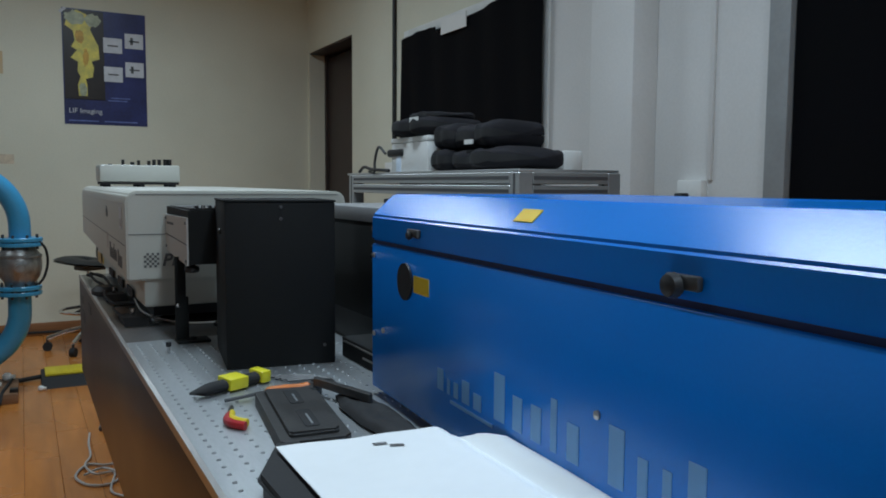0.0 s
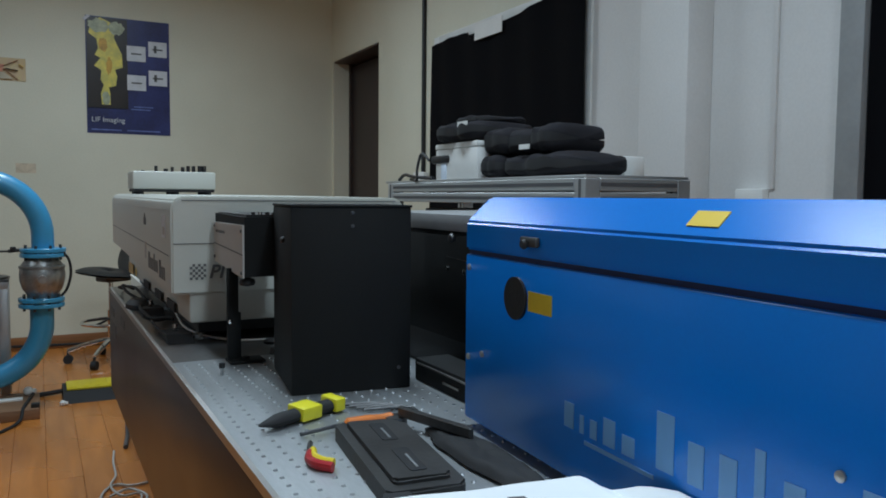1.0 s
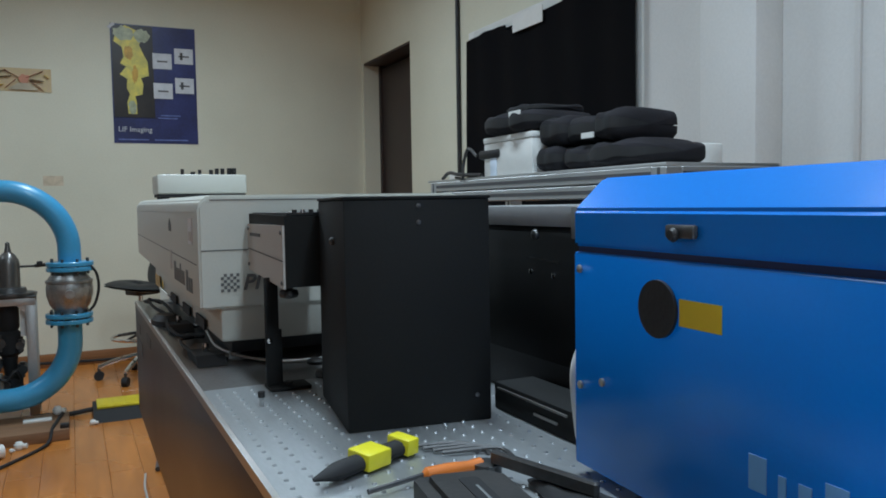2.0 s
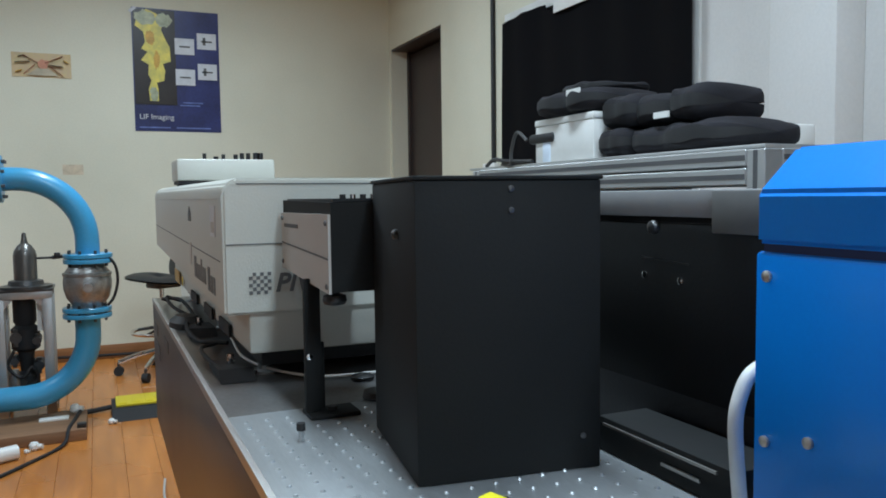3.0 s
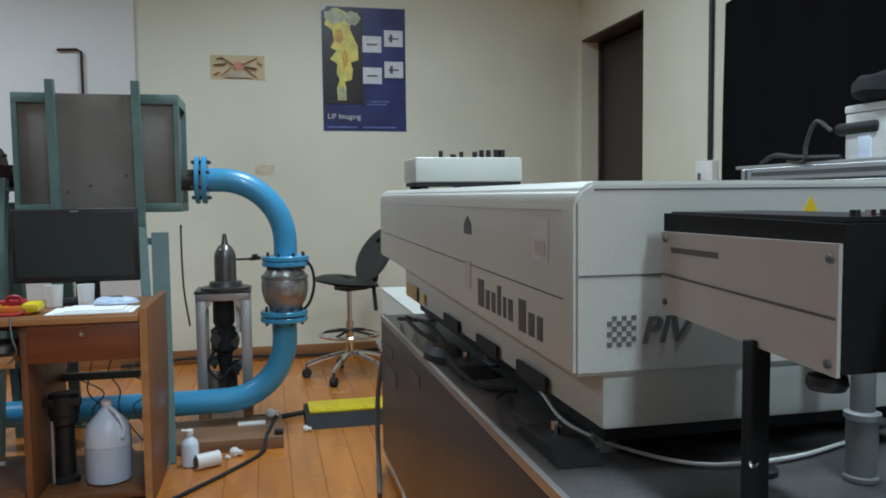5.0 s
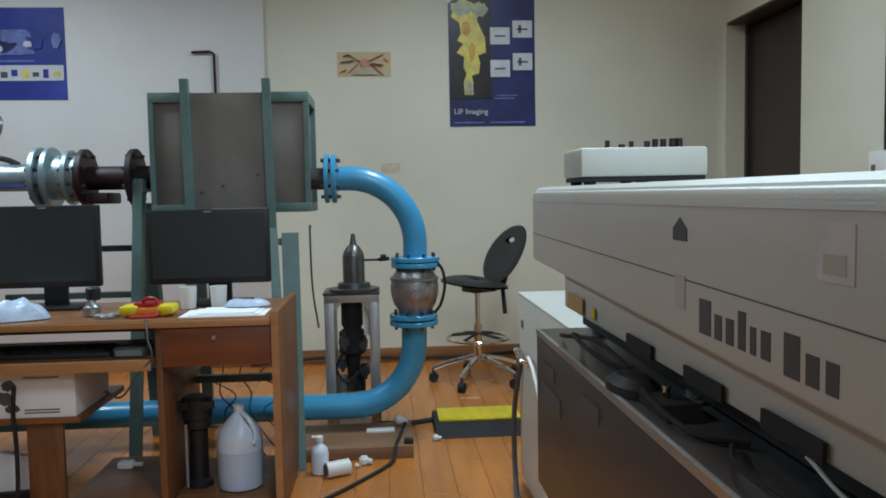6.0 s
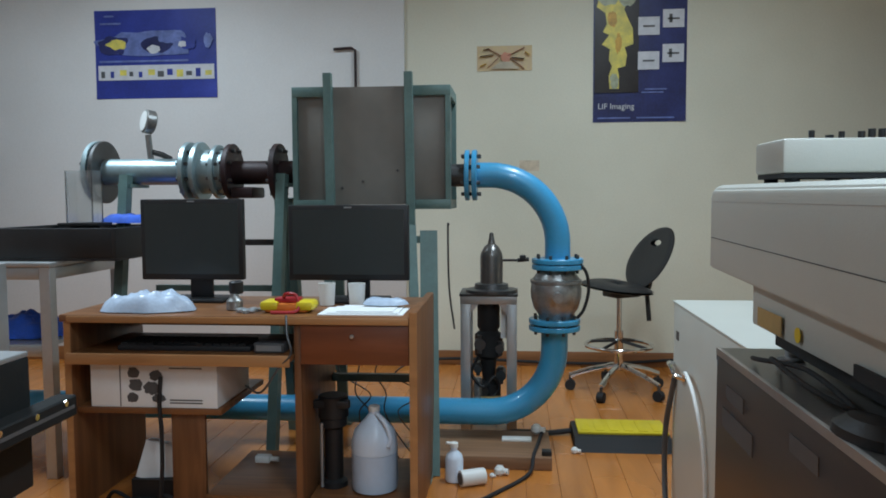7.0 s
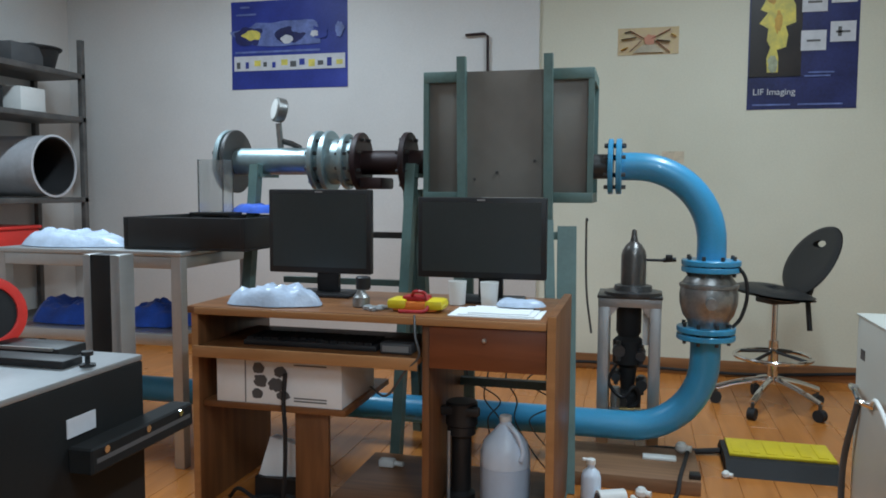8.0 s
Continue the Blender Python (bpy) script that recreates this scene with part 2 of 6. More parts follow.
M_GALV = mat("galvanised_steel", (0.34, 0.44, 0.46), 0.34, metal=0.5, var=0.18, scale=7, fine=60, bump=0.08)
M_RUST = mat("brown_primer", (0.032, 0.015, 0.016), 0.5, metal=0.2, var=0.3, scale=12)
M_GREEN = mat("grey_green_paint", (0.12, 0.20, 0.185), 0.45, var=0.16, scale=8, fine=70, bump=0.1)
M_GREYSHEET = mat("grey_mesh_sheet", (0.185, 0.172, 0.15), 0.5, var=0.2, scale=4, fine=420, bump=0.2)
M_DESK = wood("desk_wood_print", (0.30, 0.125, 0.045), (0.14, 0.055, 0.02), 0.38, along=0, rings=12)
M_DESKV = wood("desk_side_print", (0.27, 0.115, 0.045), (0.13, 0.052, 0.02), 0.4, along=2, rings=12)
M_DESKEDGE = wood("desk_edge_band", (0.50, 0.25, 0.10), (0.34, 0.16, 0.06), 0.4, along=0, rings=8)
M_REDWOOD = wood("drawer_front_print", (0.24, 0.075, 0.03), (0.13, 0.038, 0.016), 0.36, along=0, rings=10)
M_SCREEN = mat("monitor_screen", (0.036, 0.045, 0.046), 0.3, var=0.1, scale=2, bump=0.0)
M_YELLOW = mat("yellow_plastic", (0.75, 0.58, 0.02), 0.45, var=0.1)
M_YTAPE = mat("yellow_tape", (0.80, 0.72, 0.03), 0.4, var=0.08, scale=12)
M_LABELY = mat("yellow_label", (0.82, 0.56, 0.02), 0.45, var=0.05)
M_ORANGE = mat("orange_plastic", (0.75, 0.2, 0.03), 0.4)
M_RED = mat("red_plastic", (0.42, 0.02, 0.025), 0.4)
M_REDGLOW = mat("bright_red_plastic", (0.75, 0.04, 0.03), 0.4)
M_PAPER = mat("white_paper", (0.83, 0.85, 0.85), 0.75, var=0.03, scale=6, bump=0.03)
M_INK = mat("grey_ink", (0.12, 0.12, 0.12), 0.7)
M_MILKY = mat("milky_plastic", (0.70, 0.79, 0.90), 0.35, var=0.06, scale=6)
M_WATER = mat("liquid_in_plastic", (0.55, 0.66, 0.80), 0.35, var=0.06)
M_FILM = mat("pale_blue_film", (0.50, 0.60, 0.74), 0.3, var=0.1, scale=14, fine=80, bump=0.4)
M_BLUECLOTH = mat("blue_cloth", (0.02, 0.10, 0.55), 0.8, var=0.25, scale=12, fine=120, bump=0.3, sheen=0.2)
M_NAVY = mat("poster_navy", (0.022, 0.03, 0.14), 0.35, var=0.3, scale=4, tint=(0.008, 0.010, 0.045))
M_NAVY2 = mat("poster_royal_blue", (0.025, 0.045, 0.30), 0.35, var=0.25, scale=4)
M_PINK = mat("poster_dark_field", (0.020, 0.013, 0.010), 0.35, var=0.35, scale=7)
M_FLAME = mat("poster_flame", (0.72, 0.60, 0.10), 0.4, var=0.25, scale=14, tint=(0.45, 0.42, 0.12))
M_FLAME2 = mat("poster_pale_smoke", (0.42, 0.45, 0.30), 0.4, var=0.3, scale=18)
M_FLAME3 = mat("poster_flame_core", (0.62, 0.36, 0.05), 0.4, var=0.3, scale=18)
M_PRINTW = mat("printed_white", (0.62, 0.63, 0.66), 0.4, var=0.08, scale=20)
M_PRINTB = mat("printed_pale_blue", (0.14, 0.19, 0.45), 0.4, var=0.3, scale=16)
M_CARD = wood("cardboard_plank", (0.30, 0.16, 0.08), (0.18, 0.09, 0.045), 0.6, along=0)
M_SHELFM = mat("rusty_grey_shelf", (0.13, 0.125, 0.12), 0.5, metal=0.3, var=0.25, scale=9)
M_KEYS = mat("keyboard_black", (0.02, 0.02, 0.022), 0.45, var=0.2)
M_GLASSY = mat("clear_acrylic", (0.9, 0.92, 0.92), 0.1, var=0.02, trans=0.95, bump=0.0)

# ---- the room ----
XL, XR, YF, YB, STEP = -3.72, 2.92, 1.6, 10.822, 10.797


def wall(name, bm, material, label):
    ob = new(name, finish(bm, material, name))
    ORIGIN[ob] = Vector()
    return tagged(ob, label, "wall", kind="structure")


wall("wall_north", box(-0.25, XR + 0.5, YB, YB + 0.2, 0, CEIL), M_WALL, "cream painted plaster wall with two notices")
wall("wall_north_panel", box(XL - 0.2, -0.25, STEP, YB + 0.2, 0, CEIL, 0.004), M_WALL_W, "whiter wall section standing slightly proud")
wall("wall_west", box(XL - 0.2, XL, YF - 0.2, STEP, 0, CEIL), M_WALL_W, "plain white painted wall behind the shelving")
wall("wall_south", box(XL, XR + 0.5, YF - 0.2, YF, 0, CEIL), M_WALL_W, "plain white painted wall")
# the east wall: a doorway near the corner, a curtained window and a second dark window
DOOR, WIN, WIN2 = (9.80, 10.78), (7.28, 8.85), (3.2, 5.945)
ev = bmesh.new()
for y0, y1, z0, z1 in ((DOOR[1], YB, 0, CEIL), (*DOOR, 2.30, CEIL), (WIN[1], DOOR[0], 0, CEIL), (*WIN, 0, 0.95), (*WIN, 2.16, CEIL)):
    box(XR, XR + 0.28, y0, y1, z0, z1, bm=ev)
wall("wall_east_far", ev, M_WALL, "cream painted wall with a doorway and a window")
ev = bmesh.new()
for y0, y1, z0, z1 in ((WIN2[1], WIN[0], 0, CEIL), (*WIN2, 0, 0.9), (*WIN2, 2.5, CEIL), (YF, WIN2[0], 0, CEIL)):
    box(XR, XR + 0.28, y0, y1, z0, z1, bm=ev)
wall("wall_east_near", ev, M_WALL_W, "white painted wall with a dark window")
# unseen dark slab added outside, in place of the night
wall("night_backing", box(XR + 0.30, XR + 0.5, YF, YB, 0, CEIL), M_DARKGLASS, "dark backing added behind the windows to stand for night")
wall("pilaster", box(XR - 0.13, XR, 6.56, 6.82, 0, CEIL, 0.006), M_WALL_W, "white plastered pilaster on the wall")
wall("ceiling", box(XL - 0.2, XR + 0.5, YF - 0.2, YB + 0.2, CEIL, CEIL + 0.15), M_CEIL, "plain white ceiling")["category"] = "ceiling"
floor = wall("floor", box(XL - 0.2, XR + 0.5, YF - 0.2, YB + 0.2, -0.12, -0.004), M_FLOORGAP, "orange-brown wood-print plank floor")
floor["category"] = "floor"
sk = wall("baseboard", box(-0.25, XR, YB - 0.012, YB, 0, 0.095, 0.003), M_SKIRT, "brown wooden skirting board")
sk["category"] = "baseboard"
sk = wall("baseboard_west", box(XL, -0.25, STEP - 0.012, STEP, 0, 0.095, 0.003), M_SKIRT, "brown wooden skirting board")
sk["category"] = "baseboard"

# door leaf, deep in its reveal
DX = XR + 0.155
door = thing("door_1", (DX, 10.29, 0), "dark brown closed door in a deep reveal", "door", kind="structure")
part("door_leaf", box(DX, DX + 0.04, 9.83, 10.75, 0.01, 2.262, 0.003), M_DOOR, door)
part("door_frame", box(DX - 0.02, DX + 0.05, 9.80, 9.835, 0, 2.284, bm=box(DX - 0.02, DX + 0.05, 10.745, 10.78, 0, 2.284)), M_DOOR, door)
# thin sheet added below the lintel, in the door's dark colour
part("head_sheet", box(XR + 0.004, XR + 0.275, 9.802, 10.778, 2.285, 2.298), M_DOOR, door, "thin dark sheet added under the lintel")
part("door_handle", rod((DX - 0.045, 9.93, 1.02), (DX, 9.93, 1.02), 0.011, bm=rod((DX - 0.04, 9.93, 1.02), (DX - 0.04, 10.04, 1.02), 0.009)), M_CHROME, door, "chrome lever handle")

# window with a black cloth hung over it
win = thing("window_1", (XR, 8.06, 0.95), "white window frame covered by black cloth", "window", kind="structure")
part("window_frame", box(XR - 0.012, XR + 0.06, 8.80, 8.87, 0.95, 2.16, 0.004, bm=box(XR - 0.012, XR + 0.06, 7.28, 7.35, 0.95, 2.16, 0.004)), M_WHITE, win)
part("window_head", box(XR - 0.012, XR + 0.06, 7.35, 8.80, 2.10, 2.16, 0.004), M_WHITE, win)
part("window_sill", box(XR - 0.05, XR + 0.06, 7.26, 8.89, 0.92, 0.95, 0.004), M_WHITE, win)
part("pane", box(XR + 0.03, XR + 0.036, 7.35, 8.80, 0.95, 2.10), M_DARKGLASS, win)


def curtain(u, v):
    y = 8.84 - u * 1.56
    top = 2.10 + 0.012 * math.sin(9 * u) + 0.008 * noise.noise((u * 14, 0, 0)) - 0.03 * (0.30 < u < 0.42) + 0.05 * max(0, u - 0.42)
    z = 0.97 + v * (top - 0.97)
    wave = 0.006 * math.sin(y * 21 + math.sin(z * 1.5)) + 0.012 * noise.noise((y * 3, z * 1.3, 2))
    return (XR - 0.045 + wave, y, z)


solo("curtain", sheet(curtain, 90, 14), M_BLACKCLOTH, (XR - 0.045, 8.06, 0.97), "black blackout cloth pinned over the window", "curtain")
part("curtain_tape", box(XR - 0.066, XR - 0.062, 7.97, 8.26, 2.035, 2.12), M_WHITE, win, "white tape patch")

win2 = thing("window_2", (XR, 4.6, 0.9), "large dark window with a grey frame", "window", kind="structure")
part("window_frame", box(XR - 0.03, XR + 0.08, 5.935, 6.018, 0.85, 2.55, 0.004), M_GREYFRAME, win2)
part("pane", box(XR + 0.012, XR + 0.02, 3.2, 5.935, 0.9, 2.5), M_DARKGLASS, win2)
part("blackout_sheet", sheet(lambda u, v: (XR - 0.012 + 0.008 * math.sin(u * 40) + 0.008 * noise.noise((u * 9, v * 3, 1)), 3.25 + u * 2.68, 0.9 + v * 1.6), 60, 8), M_BLACKCLOTH, win2)

# conduit, outlets, cable
con = thing("conduit", (XR - 0.015, 9.01, 1.2), "black vertical cable conduit ending in a small box", "conduit")
part("conduit_pipe", rod((XR - 0.014, 9.01, 1.31), (XR - 0.014, 9.01, CEIL), 0.014, n=10), M_BLACKP, con)
part("junction_box", box(XR - 0.04, XR, 8.95, 9.11, 1.17, 1.315, 0.004), M_WHITE, con, "white junction box")
part("switch_slot", box(XR - 0.043, XR - 0.039, 9.055, 9.085, 1.20, 1.25), M_INK, con)
soc = thing("wall_socket", (XR, 6.345, 1.07), "white wall socket with a black plug and a cable", "socket")
part("back_box", box(XR - 0.035, XR, 6.285, 6.405, 1.075, 1.188, 0.004), M_WHITE, soc)
part("plug", lathe([(0.02, 0), (0.024, 0.02), (0.012, 0.05)], (XR - 0.035, 6.36, 1.108), "X", 16, bm=box(XR - 0.075, XR - 0.035, 6.34, 6.38, 1.085, 1.14, 0.006)), M_BLACKP, soc)
part("cable_duct", box(XR - 0.012, XR, 6.262, 6.281, 1.188, CEIL, 0.002), M_WALL_W, soc)
part("ledge", box(XR - 0.06, XR, 6.27, 6.42, 1.06, 1.075, 0.002), M_BLACKP, soc)

# thin bent pipe on the white wall
solo("bent_pipe", sweep([(-0.72, STEP - 0.02, 2.115), (-0.6, STEP - 0.02, 2.12), (-0.575, STEP - 0.02, 2.105), (-0.572, STEP - 0.02, 1.4)], 0.009, 8), M_RUST, (-0.6, STEP - 0.02, 1.4), "thin brown bent pipe fixed to the wall", "pipe")

# ---- optical table and what stands on it ----
T = 0.852
TX0, TX1, TY0, TY1 = 0.842, 1.734, 3.3, 7.10
table = thing("optical_table", (1.28, 5.2, 0), "long optical table with steel breadboard top and dark brown sides", "table")
part("breadboard", box(TX0 + 0.006, TX1, TY0, 5.824, T - 0.012, T, 0.0015), M_STEEL, table)
part("rear_plate", box(TX0 + 0.006, TX1, 5.828, TY1, T - 0.012, T - 0.001, 0.0015), M_PLATE, table, "steel plate darkened for the dark things it reflects")
part("side_panel", box(TX0, TX1, TY0, TY1, T - 0.33, T - 0.012, 0.004), M_TABLESIDE, table, "dark brown laminate side")
part("edge_strip", box(TX0 - 0.001, TX0 + 0.006, TY0, TY1, T - 0.012, T + 0.0005), M_TRIM, table, "bare metal edge strip")
for x in (1.16, 1.55):
    for y in (4.0, 6.55):
        leg = part("leg", rod((x, y, 0.03), (x, y, T - 0.33), 0.075, n=24), M_BLACK, table)
        part("foot", rod((x, y, 0), (x, y, 0.03), 0.1, n=24), M_RUBBER, leg)
for y0, y1, z0, z1 in ((6.93, 7.03, 0.775, 0.80), (6.88, 7.05, 0.72, 0.755), (6.62, 6.72, 0.785, 0.81)):
    part("sticker", box(TX0 - 0.001, TX0, y0, y1, z0, z1), M_DGREY, table, "worn grey sticker")
# holes shaped as raised steel beads to imitate the glints at their rims
holes = bmesh.new()
for i in range(15):
    for j in range(60):
        x, y = TX0 + 0.022 + 0.025 * i, 4.34 + 0.025 * j
        if y < 5.81:
            bmesh.ops.create_cone(holes, cap_ends=True, segments=8, radius1=0.0030, radius2=0.0018, depth=0.0018, matrix=Matrix.Translation((x, y, T + 0.0009)))
tagged(part("hole_bead", holes, M_STEEL, table, "rows of table holes drawn as small raised glinting beads"), kind="stuff")

# blue dye laser
bl = thing("laser_cabinet", (1.34, 4.78, T), "long glossy blue metal laser cabinet on the steel table", "laser")
BX0, BX1, BY0, BY1 = 1.130, 1.556, 4.24, 5.273
JZ0, BEVEL, TOPZ, INSET = 1.0765, 1.1175, 1.149, 0.034  # joint, foot and head of the bevel, its inset
part("lower_body", box(BX0, BX1, BY0, BY1, T + 0.012, JZ0, 0.003), M_BLUE, bl)
part("joint", box(BX0 + 0.004, BX1 - 0.004, BY0 + 0.004, BY1 - 0.004, JZ0 - 0.001, JZ0 + 0.006), M_BLUEGAP, bl)
lid = slab([(BX0, JZ0 + 0.0055), (BX0, BEVEL), (BX0 + INSET, TOPZ), (BX1 - INSET, TOPZ), (BX1, BEVEL), (BX1, JZ0 + 0.0055)], BY1 - BY0, "y", BY0)
bmesh.ops.bevel(lid, geom=list(lid.edges), offset=0.003, segments=2, affect="EDGES")
part("lid", lid, M_BLUE, bl)
for x in (BX0 + 0.05, BX1 - 0.05):
    for y in (BY0 + 0.06, BY1 - 0.06):
        part("foot", rod((x, y, T), (x, y, T + 0.014), 0.02, n=16), M_RUBBER, bl)
part("vent", lathe([(0.0245, 0), (0.0245, 0.003), (0.022, 0.0045), (0.018, 0.003), (0, 0.003)], (BX0 - 0.0035, BY1 - 0.134, 1.035), "X", 32), M_BLACKP, bl, "round black plastic vent")
part("laser_label", box(BX0 - 0.0008, BX0, BY1 - 0.208, BY1 - 0.160, 1.024, 1.046), M_LABELY, bl, "yellow laser warning label")


def on_bevel(y, s, lift):
    """A point on the lid's bevel, s from 0 at its lower edge to 1 at the upper."""
    return Vector((BX0 + INSET * s - 0.7 * lift, y, BEVEL + (TOPZ - BEVEL) * s + 0.71 * lift))


def bevel_patch(y0, y1, s0, s1, skew=0.0):
    bm = bmesh.new()
    q = [bm.verts.new(on_bevel(y, s, l)) for l in (0.0002, 0.0012) for y, s in ((y0, s0), (y1, s0), (y1 + skew, s1), (y0 + skew, s1))]
    for f in ((0, 1, 2, 3), (7, 6, 5, 4), (0, 4, 5, 1), (1, 5, 6, 2), (2, 6, 7, 3), (3, 7, 4, 0)):
        bm.faces.new([q[k] for k in f])
    return bm


part("lid_label", bevel_patch(BY1 - 0.432, BY1 - 0.396, 0.28, 0.66), M_LABELY, bl, "yellow warning label on the bevel")
for y, z in ((BY1 - 0.165, 1.100), (BY1 - 0.655, 1.095)):
    catch = part("catch", box(BX0 - 0.006, BX0, y - 0.017, y + 0.017, z - 0.005, z + 0.006, 0.002), M_STEELD, bl, "small dark metal catch")
    part("catch_knob", lathe([(0.007, 0), (0.0095, -0.004), (0.008, -0.010), (0.003, -0.012)] if y < 5 else [(0.004, 0), (0.006, -0.004), (0.004, -0.007)], (BX0 - 0.004, y + 0.004, z - 0.002), "X", 16), M_BLACKP, catch)
for y, z in ((BY1 - 0.012, 1.06), (BY1 - 0.012, 0.945), (BY1 - 0.05, 0.955), (BY1 - 0.556, 0.972)):
    part("screw", lathe([(0.004, 0), (0.004, -0.002), (0.001, -0.003)], (BX0, y, z), "X", 10), M_TRIM, bl)


def maker_mark(y, z, h, widths, gap, x, material, parent):
    """Plain upright bars in place of a maker's lettering, one part each."""
    for k, w in enumerate(widths):
        tall = h * (1.0 if k % 3 == 0 else 0.7)
        part("mark_bar", box(x - 0.0007, x, y - w, y, z, z + tall, 0.0002, 1), material, parent)
        y -= w + gap


maker_mark(BY1 - 0.236, 0.917, 0.026, [0.017, 0.007, 0.011, 0.018, 0.018], 0.0105, BX0, M_BLUETEXT, bl)
maker_mark(BY1 - 0.378, 0.919, 0.050, [0.022, 0.018, 0.018, 0.010, 0.018], 0.0165, BX0, M_BLUETEXT, bl)
maker_mark(BY1 - 0.572, 0.919, 0.050, [0.020, 0.012, 0.010, 0.018, 0.012, 0.016, 0.018], 0.0165, BX0, M_BLUETEXT, bl)
part("small_print", box(BX0 - 0.0007, BX0, BY1 - 0.375, BY1 - 0.272, 0.9075, 0.9115), M_BLUETEXT, bl)

pivot = Matrix.Translation((BX0, BY1, 0))
bl.matrix_world = pivot @ Matrix.Rotation(radians(-3.6), 4, "Z") @ pivot.inverted() @ Matrix.Translation((1.34, 4.78, T))

# black beam enclosure, front of the detector, standing a little askew
EX, EY, EW, ED, EZ = 0.970, 5.510, 0.184, 0.196, 1.132
ba = thing("beam_enclosure", (EX, EY, T), "tall matt black metal beam enclosure on the table", "enclosure")
part("housing", box(EX, EX + EW, EY, EY + ED, T, EZ, 0.002), M_BLACK, ba)
part("cover", box(EX - 0.0015, EX + EW + 0.0015, EY - 0.0015, EY + ED + 0.0015, EZ, EZ + 0.004, 0.0012), M_BLACK, ba)
for x, z in ((0.092, 1.124), (0.092, 1.104), (0.165, 0.885)):
    part("screw", lathe([(0.003, 0), (0.003, -0.0015), (0.001, -0.002)], (EX + x, EY, z), "Y", 10), M_STEELD, ba)
part("knob", lathe([(0.005, 0), (0.005, -0.004), (0.0025, -0.006)], (EX, EY + 0.07, 1.081), "X", 14), M_STEELD, ba, "small dull steel knob")
ba.matrix_world = Matrix.Translation((EX, EY, T)) @ Matrix.Rotation(radians(-8.0), 4, "Z")

# second black enclosure between the first and the blue cabinet
bb = thing("coupling_box", (1.4, 5.6, T), "black coupling box with a dark grey lid", "enclosure")
part("body", box(1.242, 1.54, 5.29, 5.86, 0.915, 1.088, 0.002), M_BLACK, bb)
part("lid", box(1.238, 1.544, 5.428, 5.864, 1.094, 1.121, 0.0015), mat("grey_lid_paint", (0.30, 0.305, 0.31), 0.45, var=0.1), bb, "dark grey lid")
part("lid_seat", box(1.246, 1.536, 5.295, 5.86, 1.088, 1.094), M_RUBBER, bb)
part("end_cover", box(1.234, 1.548, 5.286, 5.426, 1.080, 1.120, 0.0015), mat("grey_end_cover", (0.17, 0.175, 0.175), 0.45, var=0.12), bb, "grey end cover overlapping the lid")
part("plinth", box(1.25, 1.52, 5.34, 5.84, T, 0.915, 0.002), M_BLACKP, bb)
for y, z in ((5.530, 1.032), (5.475, 1.030)):
    part("screw", lathe([(0.004, 0), (0.004, -0.002), (0.001, -0.0035)], (1.242, y, z), "X", 12), M_CHROME, bb)
part("slot", slab([(5.463, 1.0465), (5.463, 1.048), (5.535, 1.0515), (5.535, 1.050)], 0.001, "x", 1.2412), M_STEELD, bb)
part("latch", lathe([(0.0075, 0), (0.0075, -0.003), (0.006, -0.006), (0.002, -0.008)], (1.242, 5.515, 1.083), "X", 16), M_STEELD, bb, "dull round latch")
lowb = thing("mount_block", (1.23, 5.47, T), "low black mounting block with bright edges", "mount")
part("block", box(1.182, 1.244, 5.34, 5.53, T, 0.888, 0.002), M_BLACK, lowb)
part("groove", box(1.180, 1.182, 5.36, 5.52, 0.880, 0.8825), M_TRIM, lowb)
part("slot", box(1.180, 1.182, 5.38, 5.43, 0.866, 0.869), M_TRIM, lowb)
hose = glide([(1.178, 5.336, T + 0.008), (1.172, 5.332, 0.875), (1.165, 5.330, 0.93), (1.170, 5.330, 0.956), (1.184, 5.331, 0.973), (1.215, 5.333, 0.98), (1.245, 5.333, 0.978)], 6)
solo("white_hose", sweep([(a.x + 0.006, a.y, a.z) for a in hose], 0.006, 12), M_WHITE, (1.178, 5.336, T), "short white hose beside the blue cabinet", "hose")

# detector box with its bracket
de = thing("detector_box", (0.96, 5.8, T), "flat grey detector box on a black angle post", "detector")
part("case", slab([(5.70, 1.012), (5.70, 1.112), (5.935, 1.115), (5.935, 1.026)], 0.11, "x", 0.947), M_BLACK, de, "black case")
part("face_plate", slab([(5.701, 1.010), (5.701, 1.099), (5.934, 1.098), (5.934, 1.023)], 0.003, "x", 0.944), M_TAUPE, de, "bare grey face plate")
part("groove", slab([(5.703, 1.048), (5.703, 1.050), (5.932, 1.059), (5.932, 1.057)], 0.0008, "x", 0.9434), M_INK, de)
part("print_bar", box(0.9432, 0.944, 5.84, 5.915, 1.079, 1.084), M_INK, de)
part("cooling_ridge", box(0.952, 1.05, 5.705, 5.93, 1.113, 1.1165), M_BLACKP, de)
for k in range(7):
    part("ridge_screw", rod((0.965 + 0.012 * k, 5.712, 1.114), (0.965 + 0.012 * k, 5.712, 1.121), 0.0035, n=10), M_CHROME if k % 2 else M_BLACKP, de)
for y, z in ((5.709, 1.089), (5.709, 1.018), (5.926, 1.091), (5.926, 1.032)):
    part("screw", lathe([(0.0032, 0), (0.0032, -0.0015), (0.001, -0.0025)], (0.944, y, z), "X", 10), M_INK, de)
part("clamp_knob", lathe([(0.006, 0.016), (0.006, 0.008), (0.013, 0.006), (0.014, 0), (0.012, -0.004), (0.004, -0.006)], (0.957, 5.725, 1.0), "Z", 20), M_BLACKP, de, "black knurled clamp knob")
